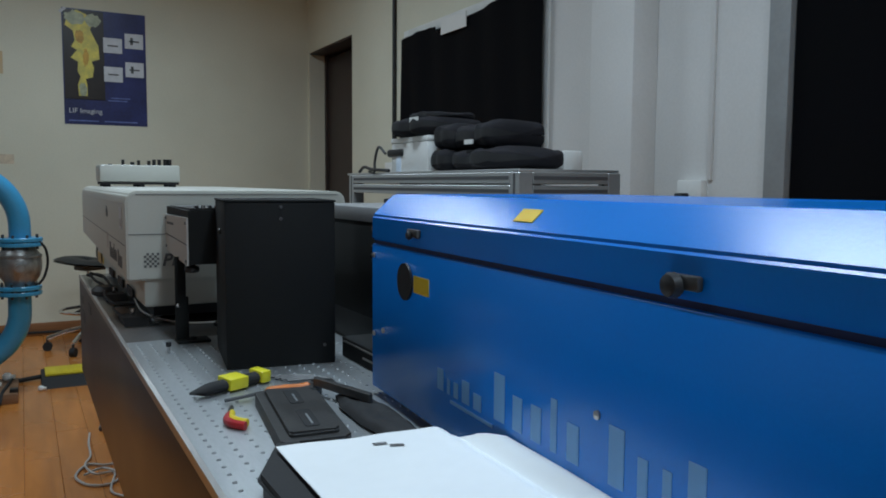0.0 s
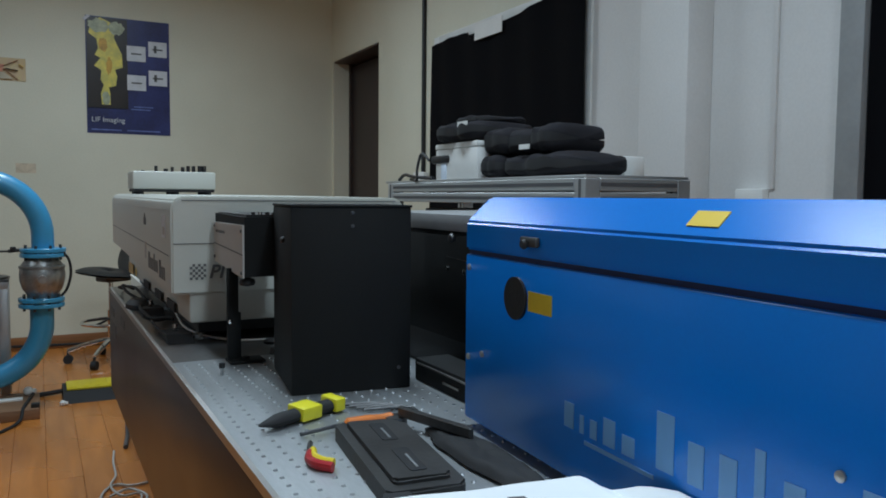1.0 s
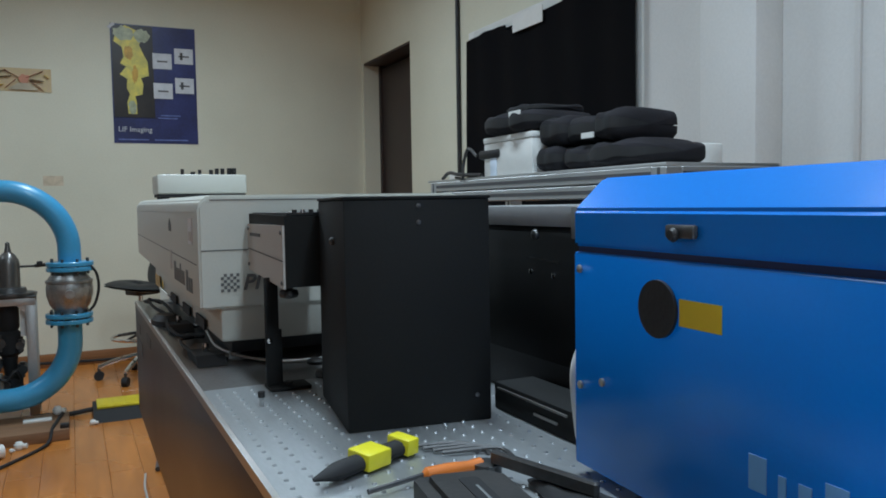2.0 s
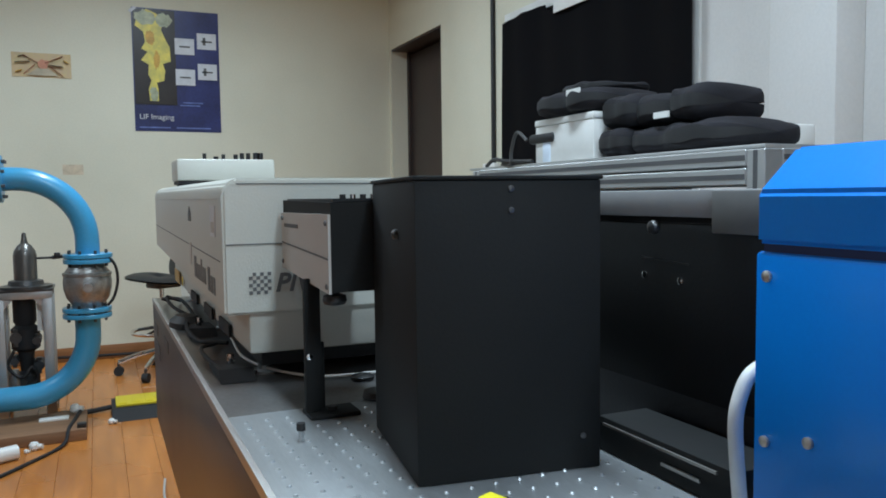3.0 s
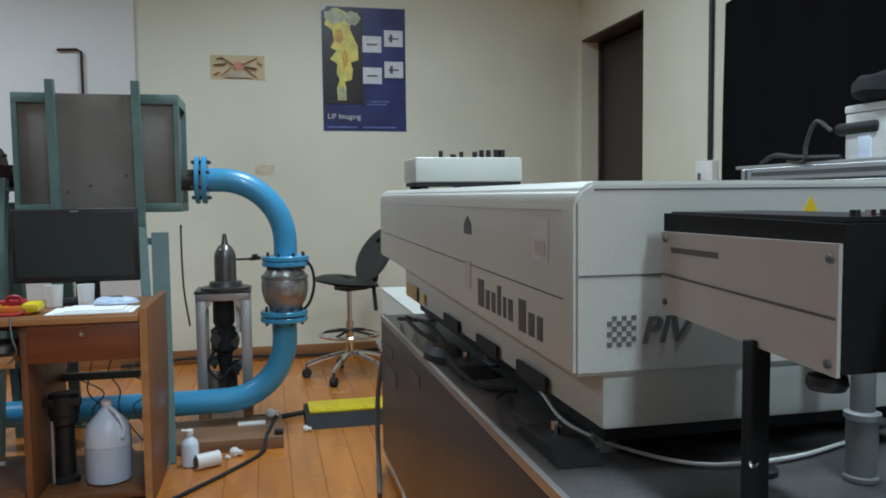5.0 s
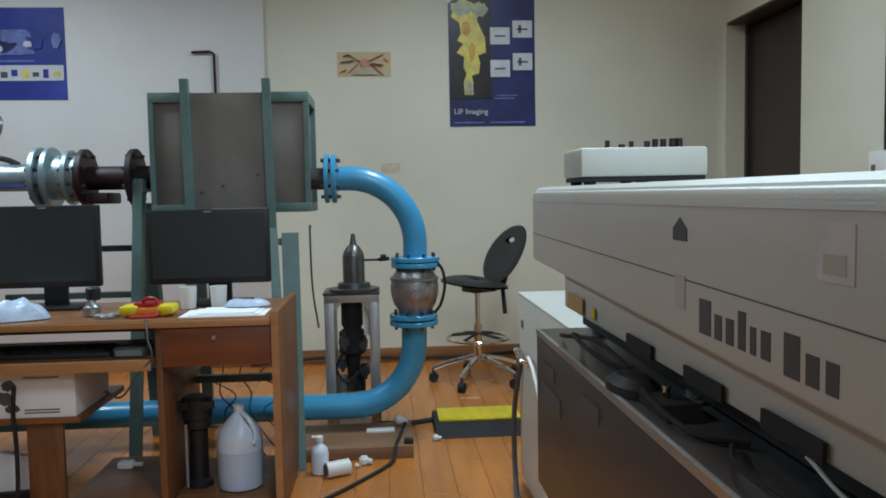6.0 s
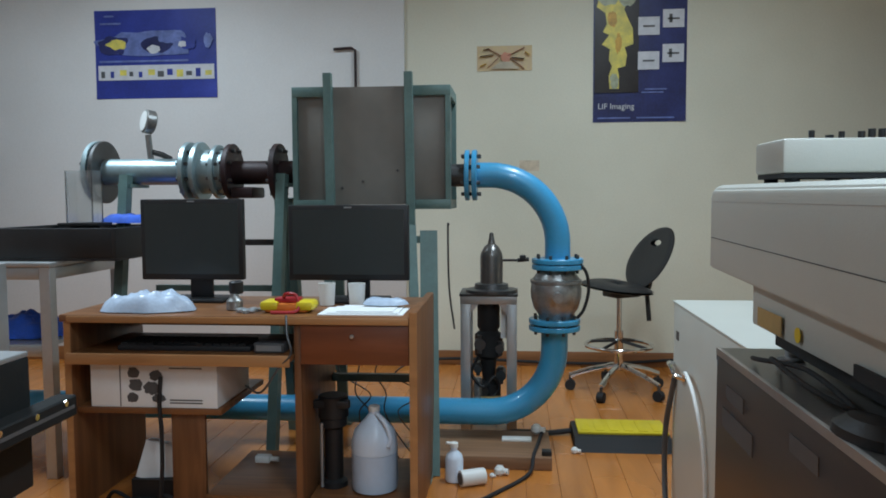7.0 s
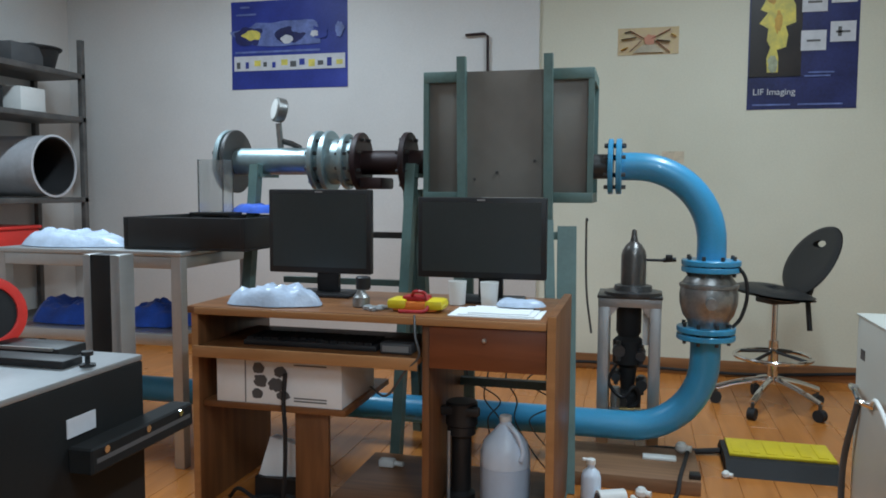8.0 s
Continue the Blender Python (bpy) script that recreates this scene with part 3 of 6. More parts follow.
post = part("post", box(0.936, 0.956, 5.785, 5.793, T + 0.005, 1.02, 0.001), M_BLACK, de, "black flat steel post")
part("brace", box(0.946, 0.962, 5.793, 5.80, T + 0.005, 0.94, 0.001), M_BLACK, post)
part("post_screw", lathe([(0.004, 0), (0.004, -0.002), (0.001, -0.003)], (0.941, 5.785, 0.925), "Y", 10), M_CHROME, post)
part("foot_plate", box(0.936, 0.998, 5.762, 5.806, T, T + 0.005, 0.001), M_BLACK, de)
part("foot_screw", rod((0.968, 5.783, T + 0.005), (0.968, 5.783, T + 0.010), 0.006, n=12), M_BLACKP, de)
puck = solo("rubber_puck", lathe([(0.016, 0), (0.0175, 0.002), (0.0175, 0.006), (0.014, 0.008)], (1.058, 5.940, T - 0.001), "Z", 24), M_BLACKP, (1.058, 5.940, T), "small round black cap on the steel plate", "cap")
solo("rubber_puck", lathe([(0.02, 0), (0.022, 0.003), (0.02, 0.011), (0.01, 0.014)], (1.045, 5.83, T - 0.001), "Z", 24), M_BLACKP, (1.045, 5.83, T), "round black cap beside the enclosure", "cap")
px, py = 1.142, 5.90
op = thing("optical_post", (px, py, T), "dull steel optical post in a holder on the table", "post")
part("holder", lathe([(0.016, 0), (0.016, 0.004), (0.0145, 0.006), (0.0145, 0.062)], (px, py, T), "Z", 20), M_GREYFRAME, op)
part("collar", lathe([(0.0145, 0), (0.017, 0.002), (0.017, 0.007), (0.012, 0.009)], (px, py, 0.912), "Z", 20), M_ALU, op)
part("rod", rod((px, py, 0.918), (px, py, 1.03), 0.0115, n=18), M_GREYFRAME, op)
stub = thing("table_screw", (0.907, 5.694, T), "small black thumb screw standing in the breadboard", "screw")
part("shank", rod((0.907, 5.694, T), (0.907, 5.694, T + 0.012), 0.003, n=10), M_STEEL, stub)
part("head", rod((0.907, 5.694, T + 0.012), (0.907, 5.694, T + 0.02), 0.005, n=12), M_BLACKP, stub)

# ivory pulsed laser head
ql = thing("pulsed_laser", (1.11, 6.62, T), "ivory laser head with a rounded hood on the table", "laser")
QX0, QX1, QY0, QY1 = 0.869, 1.36, 5.965, 7.27
hood = slab([(QX0, 0.955), (QX0, 1.126), (QX0 + 0.005, 1.138), (QX0 + 0.018, 1.1465), (QX1 - 0.018, 1.1465), (QX1 - 0.005, 1.138), (QX1, 1.126), (QX1, 0.955)], QY1 - QY0, "y", QY0)
for v in hood.verts:
    if v.co.y > 7:
        v.co.z += 0.03 if v.co.z < 0.99 else 0.005
bmesh.ops.bevel(hood, geom=list(hood.edges), offset=0.0035, segments=2, affect="EDGES")
hood_ob = part("hood", hood, M_CREAM, ql)
part("base", box(QX0 + 0.034, QX1 - 0.034, QY0 + 0.010, 7.10, 0.896, 0.985, 0.006), M_CREAM, ql)
part("top_seam", box(QX0 + 0.02, QX1 - 0.02, QY0 - 0.0006, QY0, 1.1375, 1.139), M_DGREY, ql)
# chassis coloured black to put the shadow into the gap below the base
part("chassis", box(QX0 + 0.06, QX1 - 0.06, QY0 + 0.06, 7.05, 0.868, 0.894), M_BLACKP, ql, "black chassis deepening the shadowed gap under the base")
for x in (QX0 + 0.07, QX1 - 0.07):
    for y in (6.06, 6.5, 7.0):
        part("foot", lathe([(0.022, 0), (0.022, 0.004), (0.01, 0.006), (0.01, 0.04)], (x, y, T - 0.001), "Z", 18), M_STEEL, ql)
part("front_seam", box(QX0 + 0.004, QX1 - 0.004, QY0 - 0.0006, QY0, 1.053, 1.0548), M_INK, ql)
part("side_seam", slab([(QY0 + 0.03, 1.028), (QY0 + 0.03, 1.0295), (7.26, 1.047), (7.26, 1.0455)], 0.0006, "x", QX0 - 0.0006), M_INK, ql)
part("upper_seam", box(QX0 - 0.0006, QX0, 6.0, 7.25, 1.1175, 1.1185), M_TAUPE, ql)
# chequered mark and writing on the front
for i in range(6):
    for j in range(6):
        if (i + j) % 2 == 0:
            part("chequer_square", box(0.903 + i * 0.0052, 0.908 + i * 0.0052, QY0 - 0.0009, QY0 - 0.0002, 0.983 + j * 0.0052, 0.988 + j * 0.0052), M_INK, ql)
letters("writing", "PIV", 0.037, Matrix.Translation((0.939, QY0 - 0.0012, 0.986)) @ Matrix.Rotation(radians(90), 4, "X"), M_INK, ql, shear=0.25, bold=0.0009)
part("warning_triangle", slab([(1.118, 1.108), (1.142, 1.108), (1.130, 1.130)], 0.0008, "y", QY0 - 0.0009), M_LABELY, ql, "small yellow warning triangle")
# marks on the side
home = slab([(6.350, 1.078), (6.392, 1.078), (6.392, 1.092), (6.371, 1.105), (6.350, 1.092)], 0.001, "x", QX0 - 0.001)
part("emblem", home, M_DGREY, ql, "dark grey house-shaped emblem")
side_label = part("side_label", box(QX0 - 0.001, QX0, 6.035, 6.085, 1.062, 1.108), M_PRINTW, ql, "pale label")
part("label_print", box(QX0 - 0.0016, QX0 - 0.001, 6.045, 6.075, 1.068, 1.084), M_TAUPE, side_label)
part("side_label", box(QX0 - 0.001, QX0, 6.355, 6.385, 0.998, 1.038), M_TAUPE, ql, "faded grey label")
maker_mark(6.315, 0.980, 0.038, [0.030, 0.018, 0.018, 0.016, 0.012, 0.018], 0.009, QX0, M_DGREY, ql)
maker_mark(6.135, 0.974, 0.038, [0.026, 0.020, 0.018], 0.009, QX0, M_DGREY, ql)
part("amber_label", box(QX0 + 0.0285, QX0 + 0.03, 6.93, 7.05, 0.903, 0.935), mat("amber_print", (0.5, 0.33, 0.12), 0.5), ql, "amber printed label")
part("round_mark", lathe([(0.012, 0), (0.012, -0.001)], (QX0 + 0.03, 6.86, 0.918), "X", 20), M_LABELY, ql)
for y0 in (6.12, 6.32, 6.55):
    part("side_port", box(QX0 + 0.027, QX0 + 0.031, y0, y0 + 0.11, 0.898, 0.918), M_RUBBER, ql, "dark connector recess")

# switch box on top of the laser head
hub = thing("switch_box", (1.03, 7.03, 1.148), "low white switch box with black knobs on the laser head", "switch box")
part("case", box(0.903, 1.153, 6.955, 7.10, 1.166, 1.222, 0.006), M_CREAM, hub)
for x in (0.925, 1.03, 1.13):
    for y in (6.975, 7.08):
        part("foot", rod((x, y, 1.147), (x, y, 1.167), 0.012, n=12), M_RUBBER, hub)
part("underside", box(0.907, 1.149, 6.959, 7.096, 1.158, 1.166), M_RUBBER, hub)
for x, r, h in ((0.945, 0.006, 0.005), (0.985, 0.005, 0.020), (1.015, 0.007, 0.012), (1.035, 0.005, 0.018), (1.068, 0.006, 0.018), (1.085, 0.006, 0.022), (1.102, 0.006, 0.022), (1.122, 0.007, 0.023), (1.136, 0.007, 0.023)):
    part("knob", rod((x, 7.06, 1.221), (x, 7.06, 1.222 + h), r, n=12), M_BLACKP, hub)

# cables and grip on the rear plate, along the laser head
def cable(name, points, r, material, label, n=8):
    pts = glide(points, n)
    low = min(pts, key=lambda p: p.z)
    return solo(name, sweep(pts, r, 8), material, (low.x, low.y, low.z - r), label, "cable")


cable("loop_cable", [(0.90, 6.95, T + 0.006), (0.86, 6.85, T + 0.03), (0.865, 6.72, T + 0.02), (0.90, 6.66, T + 0.006), (0.885, 6.78, T + 0.03), (0.855, 6.9, T + 0.02), (0.87, 6.98, T + 0.006)], 0.004, M_RUBBER, "black cable lying in loose loops")
cable("loop_cable", [(0.91, 6.62, T + 0.005), (0.87, 6.5, T + 0.014), (0.875, 6.35, T + 0.005), (0.92, 6.3, T + 0.005)], 0.004, M_RUBBER, "black cable lying in loose loops")
cable("loop_cable", [(0.90, 6.30, T + 0.005), (0.862, 6.2, T + 0.016), (0.875, 6.05, T + 0.012), (0.92, 6.02, T + 0.008)], 0.003, M_RUBBER, "thin black cable under the laser head")
cable("white_cable", [(0.905, 6.16, T + 0.04), (0.915, 6.10, T + 0.016), (0.952, 6.035, T + 0.005), (1.0, 5.972, T + 0.004), (1.06, 5.958, T + 0.004), (1.13, 5.966, T + 0.004), (1.2, 5.99, T + 0.004)], 0.0022, M_WHITE, "thin white cable curving over the steel plate")
for y in (6.07, 6.47):
    cl = thing("clamp_foot", (0.885, y, T), "black wedge clamp under the laser head", "clamp")
    part("wedge", slab([(y - 0.07, T), (y + 0.07, T), (y + 0.05, T + 0.012), (y - 0.045, T + 0.016)], 0.05, "x", 0.866), M_RUBBER, cl)
    part("bolt", rod((0.89, y, T + 0.012), (0.89, y, T + 0.03), 0.006, n=10), M_CHROME, cl)
mouse = solo("black_mouse", lathe([(0.001, 0.026), (0.02, 0.024), (0.032, 0.012), (0.033, 0), (0.001, -0.0005)], (0, 0, 0), "Z", 24), M_BLACKP, (0, 0, 0), "black rounded grip lying on the table edge", "mouse")
mouse.matrix_world = pose(0.875, 6.56, T, 0, 0, 10) @ Matrix.Diagonal((1, 1.8, 1, 1))

# ---- tools and papers in front of the blue cabinet ----
def slide(ob, dx, dy):
    """Pushes a finished thing along the table top."""
    ob.location.x += dx
    ob.location.y += dy


ut = thing("tape_knife", (0.945, 5.34, T), "black utility knife wrapped in yellow tape", "knife")
part("handle", sheet(lambda u, v: (0.875 + 0.13 * u, 5.318 + 0.062 * u + 0.013 * math.cos(2 * math.pi * v) * min(1, 4 * u + 0.2), T + 0.010 + 0.009 * math.sin(2 * math.pi * v) * min(1, 4 * u + 0.2)), 16, 14), M_RUBBER, ut)
for x, w in ((0.945, 0.034), (0.992, 0.018)):
    yy = 5.318 + 0.062 * (x - 0.875) / 0.13
    tp = box(-w / 2, w / 2, -0.016, 0.016, -0.009, 0.009, 0.002)
    bmesh.ops.transform(tp, matrix=pose(x, yy, T + 0.0125, 4, 0, 25), verts=tp.verts)
    part("tape_band", tp, M_YTAPE, ut, "bright yellow tape wrapping")
al = thing("hex_key_set", (1.045, 5.36, T), "bunch of dark steel hex keys", "hex keys")
for k in range(4):
    part("key", sweep(glide([(1.01 + 0.006 * k, 5.385 - 0.012 * k, T + 0.004), (1.05 + 0.01 * k, 5.37 - 0.012 * k, T + 0.006), (1.068 + 0.008 * k, 5.36 - 0.012 * k, T + 0.004), (1.066 + 0.008 * k, 5.34 - 0.012 * k, T + 0.003)], 5), 0.0025, 6), M_STEELD, al)
sd = thing("screwdriver", (1.0, 5.27, T), "screwdriver with an orange handle and steel shaft", "screwdriver")
part("handle", lathe([(0.003, 0), (0.007, 0.004), (0.0075, 0.03), (0.006, 0.05), (0.0075, 0.064), (0.004, 0.068)], (0.975, 5.283, T + 0.009), "X", 14), M_ORANGE, sd)
part("shaft", rod((0.915, 5.274, T + 0.006), (0.976, 5.283, T + 0.009), 0.0028, n=8), M_STEELD, sd)
pl = thing("side_cutter", (0.905, 5.17, T), "small cutter with red and yellow handles", "pliers")
part("grip", sweep(glide([(0.917, 5.135, T + 0.006), (0.902, 5.15, T + 0.007), (0.898, 5.175, T + 0.007), (0.905, 5.20, T + 0.007)], 6), 0.0062, 10), M_YELLOW, pl, "yellow inner grip")
part("grip", sweep(glide([(0.909, 5.118, T + 0.006), (0.891, 5.138, T + 0.007), (0.887, 5.165, T + 0.007), (0.897, 5.19, T + 0.007)], 6), 0.0065, 10), M_RED, pl, "dark red outer grip")
part("jaw", sweep(glide([(0.901, 5.19, T + 0.006), (0.906, 5.22, T + 0.006), (0.915, 5.245, T + 0.005)], 5), 0.0045, 8), M_STEELD, pl)
# black slotted carrier plate
tr = thing("slotted_plate", (0.99, 5.155, T), "thick black plastic plate with two long slots", "plate")


def carrier(u, v):
    """A place on the plate, from its far left to its near right."""
    a = Vector((0.958, 5.292, 0)).lerp(Vector((1.040, 5.268, 0)), u)
    b = Vector((0.927, 5.056, 0)).lerp(Vector((1.010, 5.050, 0)), u)
    return a.lerp(b, v)


def carrier_outline(u0, u1, v0, v1, r, n=5):
    """A rounded outline on the plate; r is the corner's share of the plate's width."""
    out = []
    for cu, cv, start in ((u1 - r, v0 + r * 0.4, -90), (u1 - r, v1 - r * 0.4, 0), (u0 + r, v1 - r * 0.4, 90), (u0 + r, v0 + r * 0.4, 180)):
        for k in range(n + 1):
            a = radians(start + 90 * k / n)
            q = carrier(cu + r * math.cos(a), cv + r * 0.4 * math.sin(a))
            out.append((q.x, q.y))
    return out


def carrier_slab(name, u0, u1, v0, v1, r, z, h, material, label=""):
    bm = slab(carrier_outline(u0, u1, v0, v1, r), h, "z", z)
    rim = [e for e in bm.edges if min(v.co.z for v in e.verts) > z + h - 0.0001]
    bmesh.ops.bevel(bm, geom=rim, offset=min(0.003, h * 0.45), segments=2, affect="EDGES")
    return part(name, bm, material, tr, label)


M_CARRIER = mat("worn_black_plastic", (0.030, 0.029, 0.028), 0.5, var=0.25, scale=14, fine=140, bump=0.1)
carrier_slab("plate", 0, 1, 0, 1, 0.10, T, 0.019, M_CARRIER)
carrier_slab("raised_face", 0.14, 0.86, 0.05, 0.93, 0.07, T + 0.018, 0.007, M_CARRIER)
for v0, v1 in ((0.13, 0.42), (0.55, 0.86)):
    slot = carrier_slab("slot", 0.40, 0.62, v0, v1, 0.05, T + 0.0252, 0.0006, M_RUBBER, "long dark slot")
    q = [carrier(u, v) for u, v in ((0.50, v0 + 0.10), (0.53, v0 + 0.10), (0.53, v1 - 0.03), (0.50, v1 - 0.03))]
    part("slot_strip", slab([(c.x, c.y) for c in q], 0.0006, "z", T + 0.0260), M_STEEL, slot, "bright steel strip along the slot")
for ob in (ut, al, sd):
    slide(ob, 0.006, 0.034)
pl.scale = (0.72, 0.72, 0.9)
slide(pl, 0.010, 0.050)
# long dark tool and flat black bag beside the cabinet
wr = thing("long_wrench", (1.09, 5.15, T), "long dark steel wrench", "wrench")
part("shaft", bar((1.048, 5.255, T + 0.020), (1.085, 5.13, T + 0.020), 0.008, 0.014, bev=0.002), M_STEELD, wr)
part("jaw", lathe([(0.015, 0), (0.015, 0.012), (0.008, 0.013)], (1.046, 5.262, T), "Z", 14), M_STEELD, wr)
bag = solo("flat_pouch", cloth(1.085, 5.09, T, 0.030, 0.13, 0.014, 3, fold=16), M_RUBBER, (1.085, 5.09, T), "flat black pouch beside the blue cabinet", "pouch")
slide(wr, 0.004, 0.05)
slide(bag, -0.004, 0.05)
# open exercise book with a black binder under it
bd = thing("binder", (0.95, 4.86, T), "glossy black ring binder lying flat", "binder")
part("cover", slab([(0.864, 4.895), (0.905, 4.975), (1.075, 4.88), (1.06, 4.50), (0.88, 4.50)], 0.004, "z", T + 0.014), M_BLACKP, bd)
part("page_block", slab([(0.868, 4.89), (0.906, 4.968), (1.07, 4.87), (1.055, 4.51), (0.884, 4.51)], 0.014, "z", T), M_DGREY, bd)
part("front_cover", slab([(0.866, 4.89), (0.906, 4.971), (0.93, 4.966), (0.905, 4.80), (0.885, 4.60), (0.868, 4.60)], 0.006, "z", T + 0.0185), M_RUBBER, bd)
bk = thing("exercise_book", (1.05, 4.88, T + 0.016), "open white exercise book with curling pages", "book")


def page(u, v):
    """u runs across the spread, v towards the reader."""
    x = 0.905 + 0.193 * u - 0.010 * v
    y = 4.955 - 0.095 * u - 0.06 * max(0.0, u - 0.82) / 0.18 - 0.46 * v
    gut = math.exp(-((u - 0.87) / 0.045) ** 2)
    rise = 0.028 * u * u + 0.006 * math.sin(math.pi * u)
    return (x, y, T + 0.030 + rise - 0.010 * gut + 0.0015 * noise.noise((u * 4, v * 5, 0)))


part("page_spread", sheet(page, 40, 24), M_PAPER, bk)
part("page_block", sheet(lambda u, v: Vector(page(u * 0.98 + 0.01, v)) - Vector((0, 0, 0.004)), 40, 4, bm=None), M_PRINTW, bk)
for u, v in ((0.46, 0.06), (0.52, 0.085)):
    p = Vector(page(u, v))
    part("ink_stamp", sheet(lambda a, b: Vector(page(u - 0.03 + 0.06 * a, v + 0.014 * b + 0.008 * a)) + Vector((0, 0, 0.0012)), 4, 2), M_INK, bk)

slide(bd, 0.012, 0.075)
slide(bk, 0.004, 0.065)

# ---- aluminium rack behind the table, with cases ----
rk = thing("profile_rack", (2.05, 6.3, 0), "aluminium profile rack standing behind the table", "rack")
RX0, RX1, RY0, RY1, RZ = 1.85, 2.20, 5.955, 7.16, 1.20


def profile(name, x0, x1, y0, y1, z0, z1, along, parent):
    """An extruded bar with a dark slot on its sides."""
    ob = part(name, box(x0, x1, y0, y1, z0, z1, 0.002, 1), M_ALU, parent)
    if along == "y":
        part("slot", box(x0 - 0.0008, x0, y0 + 0.002, y1 - 0.002, (z0 + z1) / 2 - 0.005, (z0 + z1) / 2 + 0.005), M_ALUSLOT, ob)
    elif along == "z":
        part("slot", box(x0 - 0.0008, x0, (y0 + y1) / 2 - 0.005, (y0 + y1) / 2 + 0.005, z0 + 0.002, z1 - 0.002), M_ALUSLOT, ob)
    return ob


for x in (RX0, RX1 - 0.045):
    for z in (RZ - 0.03, RZ - 0.066, 0.62):
        profile("rail", x, x + 0.045, RY0 + 0.046, RY1 - 0.046, z - 0.002, z + 0.03, "y", rk)
for y in (RY0, RY1 - 0.045):
    for x in (RX0, RX1 - 0.045):
        profile("upright", x, x + 0.045, y, y + 0.045, 0, RZ - 0.001, "z", rk)
    for z in (RZ - 0.03, RZ - 0.066, 0.62):
        rail = part("end_rail", box(RX0 + 0.046, RX1 - 0.046, y, y + 0.045, z - 0.002, z + 0.03, 0.002, 1), M_ALU, rk)
        part("slot", box(RX0 + 0.048, RX1 - 0.048, y - 0.0008, y, z + 0.009, z + 0.019), M_ALUSLOT, rail)
part("shelf_plate", box(RX0 + 0.004, RX1 - 0.004, RY0 + 0.004, RY1 + 0.03, RZ, RZ + 0.008, 0.001), M_ALU, rk)
wb = thing("white_box", (2.0, 6.66, RZ + 0.008), "plain white carton on the rack", "box")
part("carton_body", box(1.87, 2.12, 6.52, 6.80, RZ + 0.008, 1.309, 0.004), M_WHITE, wb)
part("carton_lid", box(1.868, 2.122, 6.518, 6.802, 1.309, 1.327, 0.004), M_WHITE, wb)


RACKED = [rk, wb]


def soft_case(y0, y1, x0, x1, z0, z1, seed, label, waist=0.5, deep=0.16):
    """A padded black instrument case with rounded ends and a waist."""
    z0, z1 = 1.208 + (z0 - 1.208) * 0.92, 1.208 + (z1 - 1.208) * 0.92
    ob = thing("soft_case", ((x0 + x1) / 2, (y0 + y1) / 2, z0), label, "case", group="soft cases on the rack")
    RACKED.append(ob)

    def f(u, v, grow=0.0, lo=0.0, hi=1.0):
        a = 2 * math.pi * v
        y = y0 + (y1 - y0) * u
        end = max(0.0, 1 - abs(2 * u - 1) ** 4.5) ** 0.5
        wide = (1 - deep * math.exp(-((u - waist) / 0.09) ** 2)) * end
        cx, cz = (x0 + x1) / 2, (z0 + z1) / 2
        ca, sa = math.cos(a), math.sin(a)
        px = math.copysign(abs(ca) ** 0.45, ca) * (x1 - x0) / 2 * wide
        pz = math.copysign(abs(sa) ** 0.5, sa) * (z1 - z0) / 2 * (wide if sa > 0 else end)
        k = 0.009 * noise.noise((y * 16, a * 1.5, seed)) * end
        return (cx + px * (1 + grow), y, cz + pz + k)
    part("shell", sheet(lambda u, v: f(u, v), 40, 28), M_CASE, ob)
    part("zip_band", sheet(lambda u, v: Vector(f(u, 0.47 + 0.05 * v, 0.012)), 40, 2), M_RUBBER, ob, "dull zip band")
    return ob


top1 = soft_case(6.49, 6.81, 1.84, 2.10, 1.338, 1.408, 1, "padded black instrument case lying on a white carton", 0.45)
part("tag", box(1.848, 1.852, 6.55, 6.61, 1.372, 1.388), M_WHITE, top1, "white paper tag")
soft_case(6.52, 6.72, 1.88, 2.08, 1.400, 1.428, 9, "flat black case lying on another black case", 0.3, 0.05)
soft_case(6.40, 6.53, 1.87, 2.08, RZ + 0.008, 1.285, 2, "small bulging black case on the rack", 0.5, 0.03)
soft_case(6.38, 6.53, 1.88, 2.06, 1.285, 1.372, 7, "small rounded black case in the stack", 0.5, 0.03)
soft_case(6.07, 6.45, 1.88, 2.14, RZ + 0.007, 1.283, 4, "long padded black case on the rack shelf", 0.62, 0.16)
c3 = soft_case(6.25, 6.45, 1.90, 2.13, 1.283, 1.362, 5, "rounded black case stacked on a long black case", 0.8, 0.08)
part("tag", box(1.893, 1.897, 6.27, 6.32, 1.288, 1.302), M_WHITE, c3, "white paper tag")
soft_case(6.185, 6.30, 1.90, 2.12, 1.283, 1.370, 6, "square black case stacked on a long black case", 0.5, 0.02)
carton = solo("white_carton", box(2.16, 2.235, 6.17, 6.31, RZ + 0.008, 1.272, 0.006), M_WHITE, (2.2, 6.24, RZ + 0.008), "small white carton at the back of the rack", "box")
cam2 = thing("small_instrument", (1.87, 6.78, RZ + 0.008), "small dark instrument with clear goggles on the rack", "instrument")
part("body", box(1.862, 1.90, 6.70, 6.83, 1.262, 1.29, 0.01), M_BLACKP, cam2)
part("stand", box(1.868, 1.895, 6.72, 6.76, RZ + 0.008, 1.265, 0.003), M_MILKY, cam2)
lead_1 = cable("grey_lead", [(1.86, 6.83, 1.275), (1.85, 6.87, 1.30), (1.848, 6.90, 1.25), (1.85, 6.91, RZ + 0.01), (1.86, 6.98, RZ + 0.012)], 0.005, M_STEELD, "grey lead hanging over the rack")
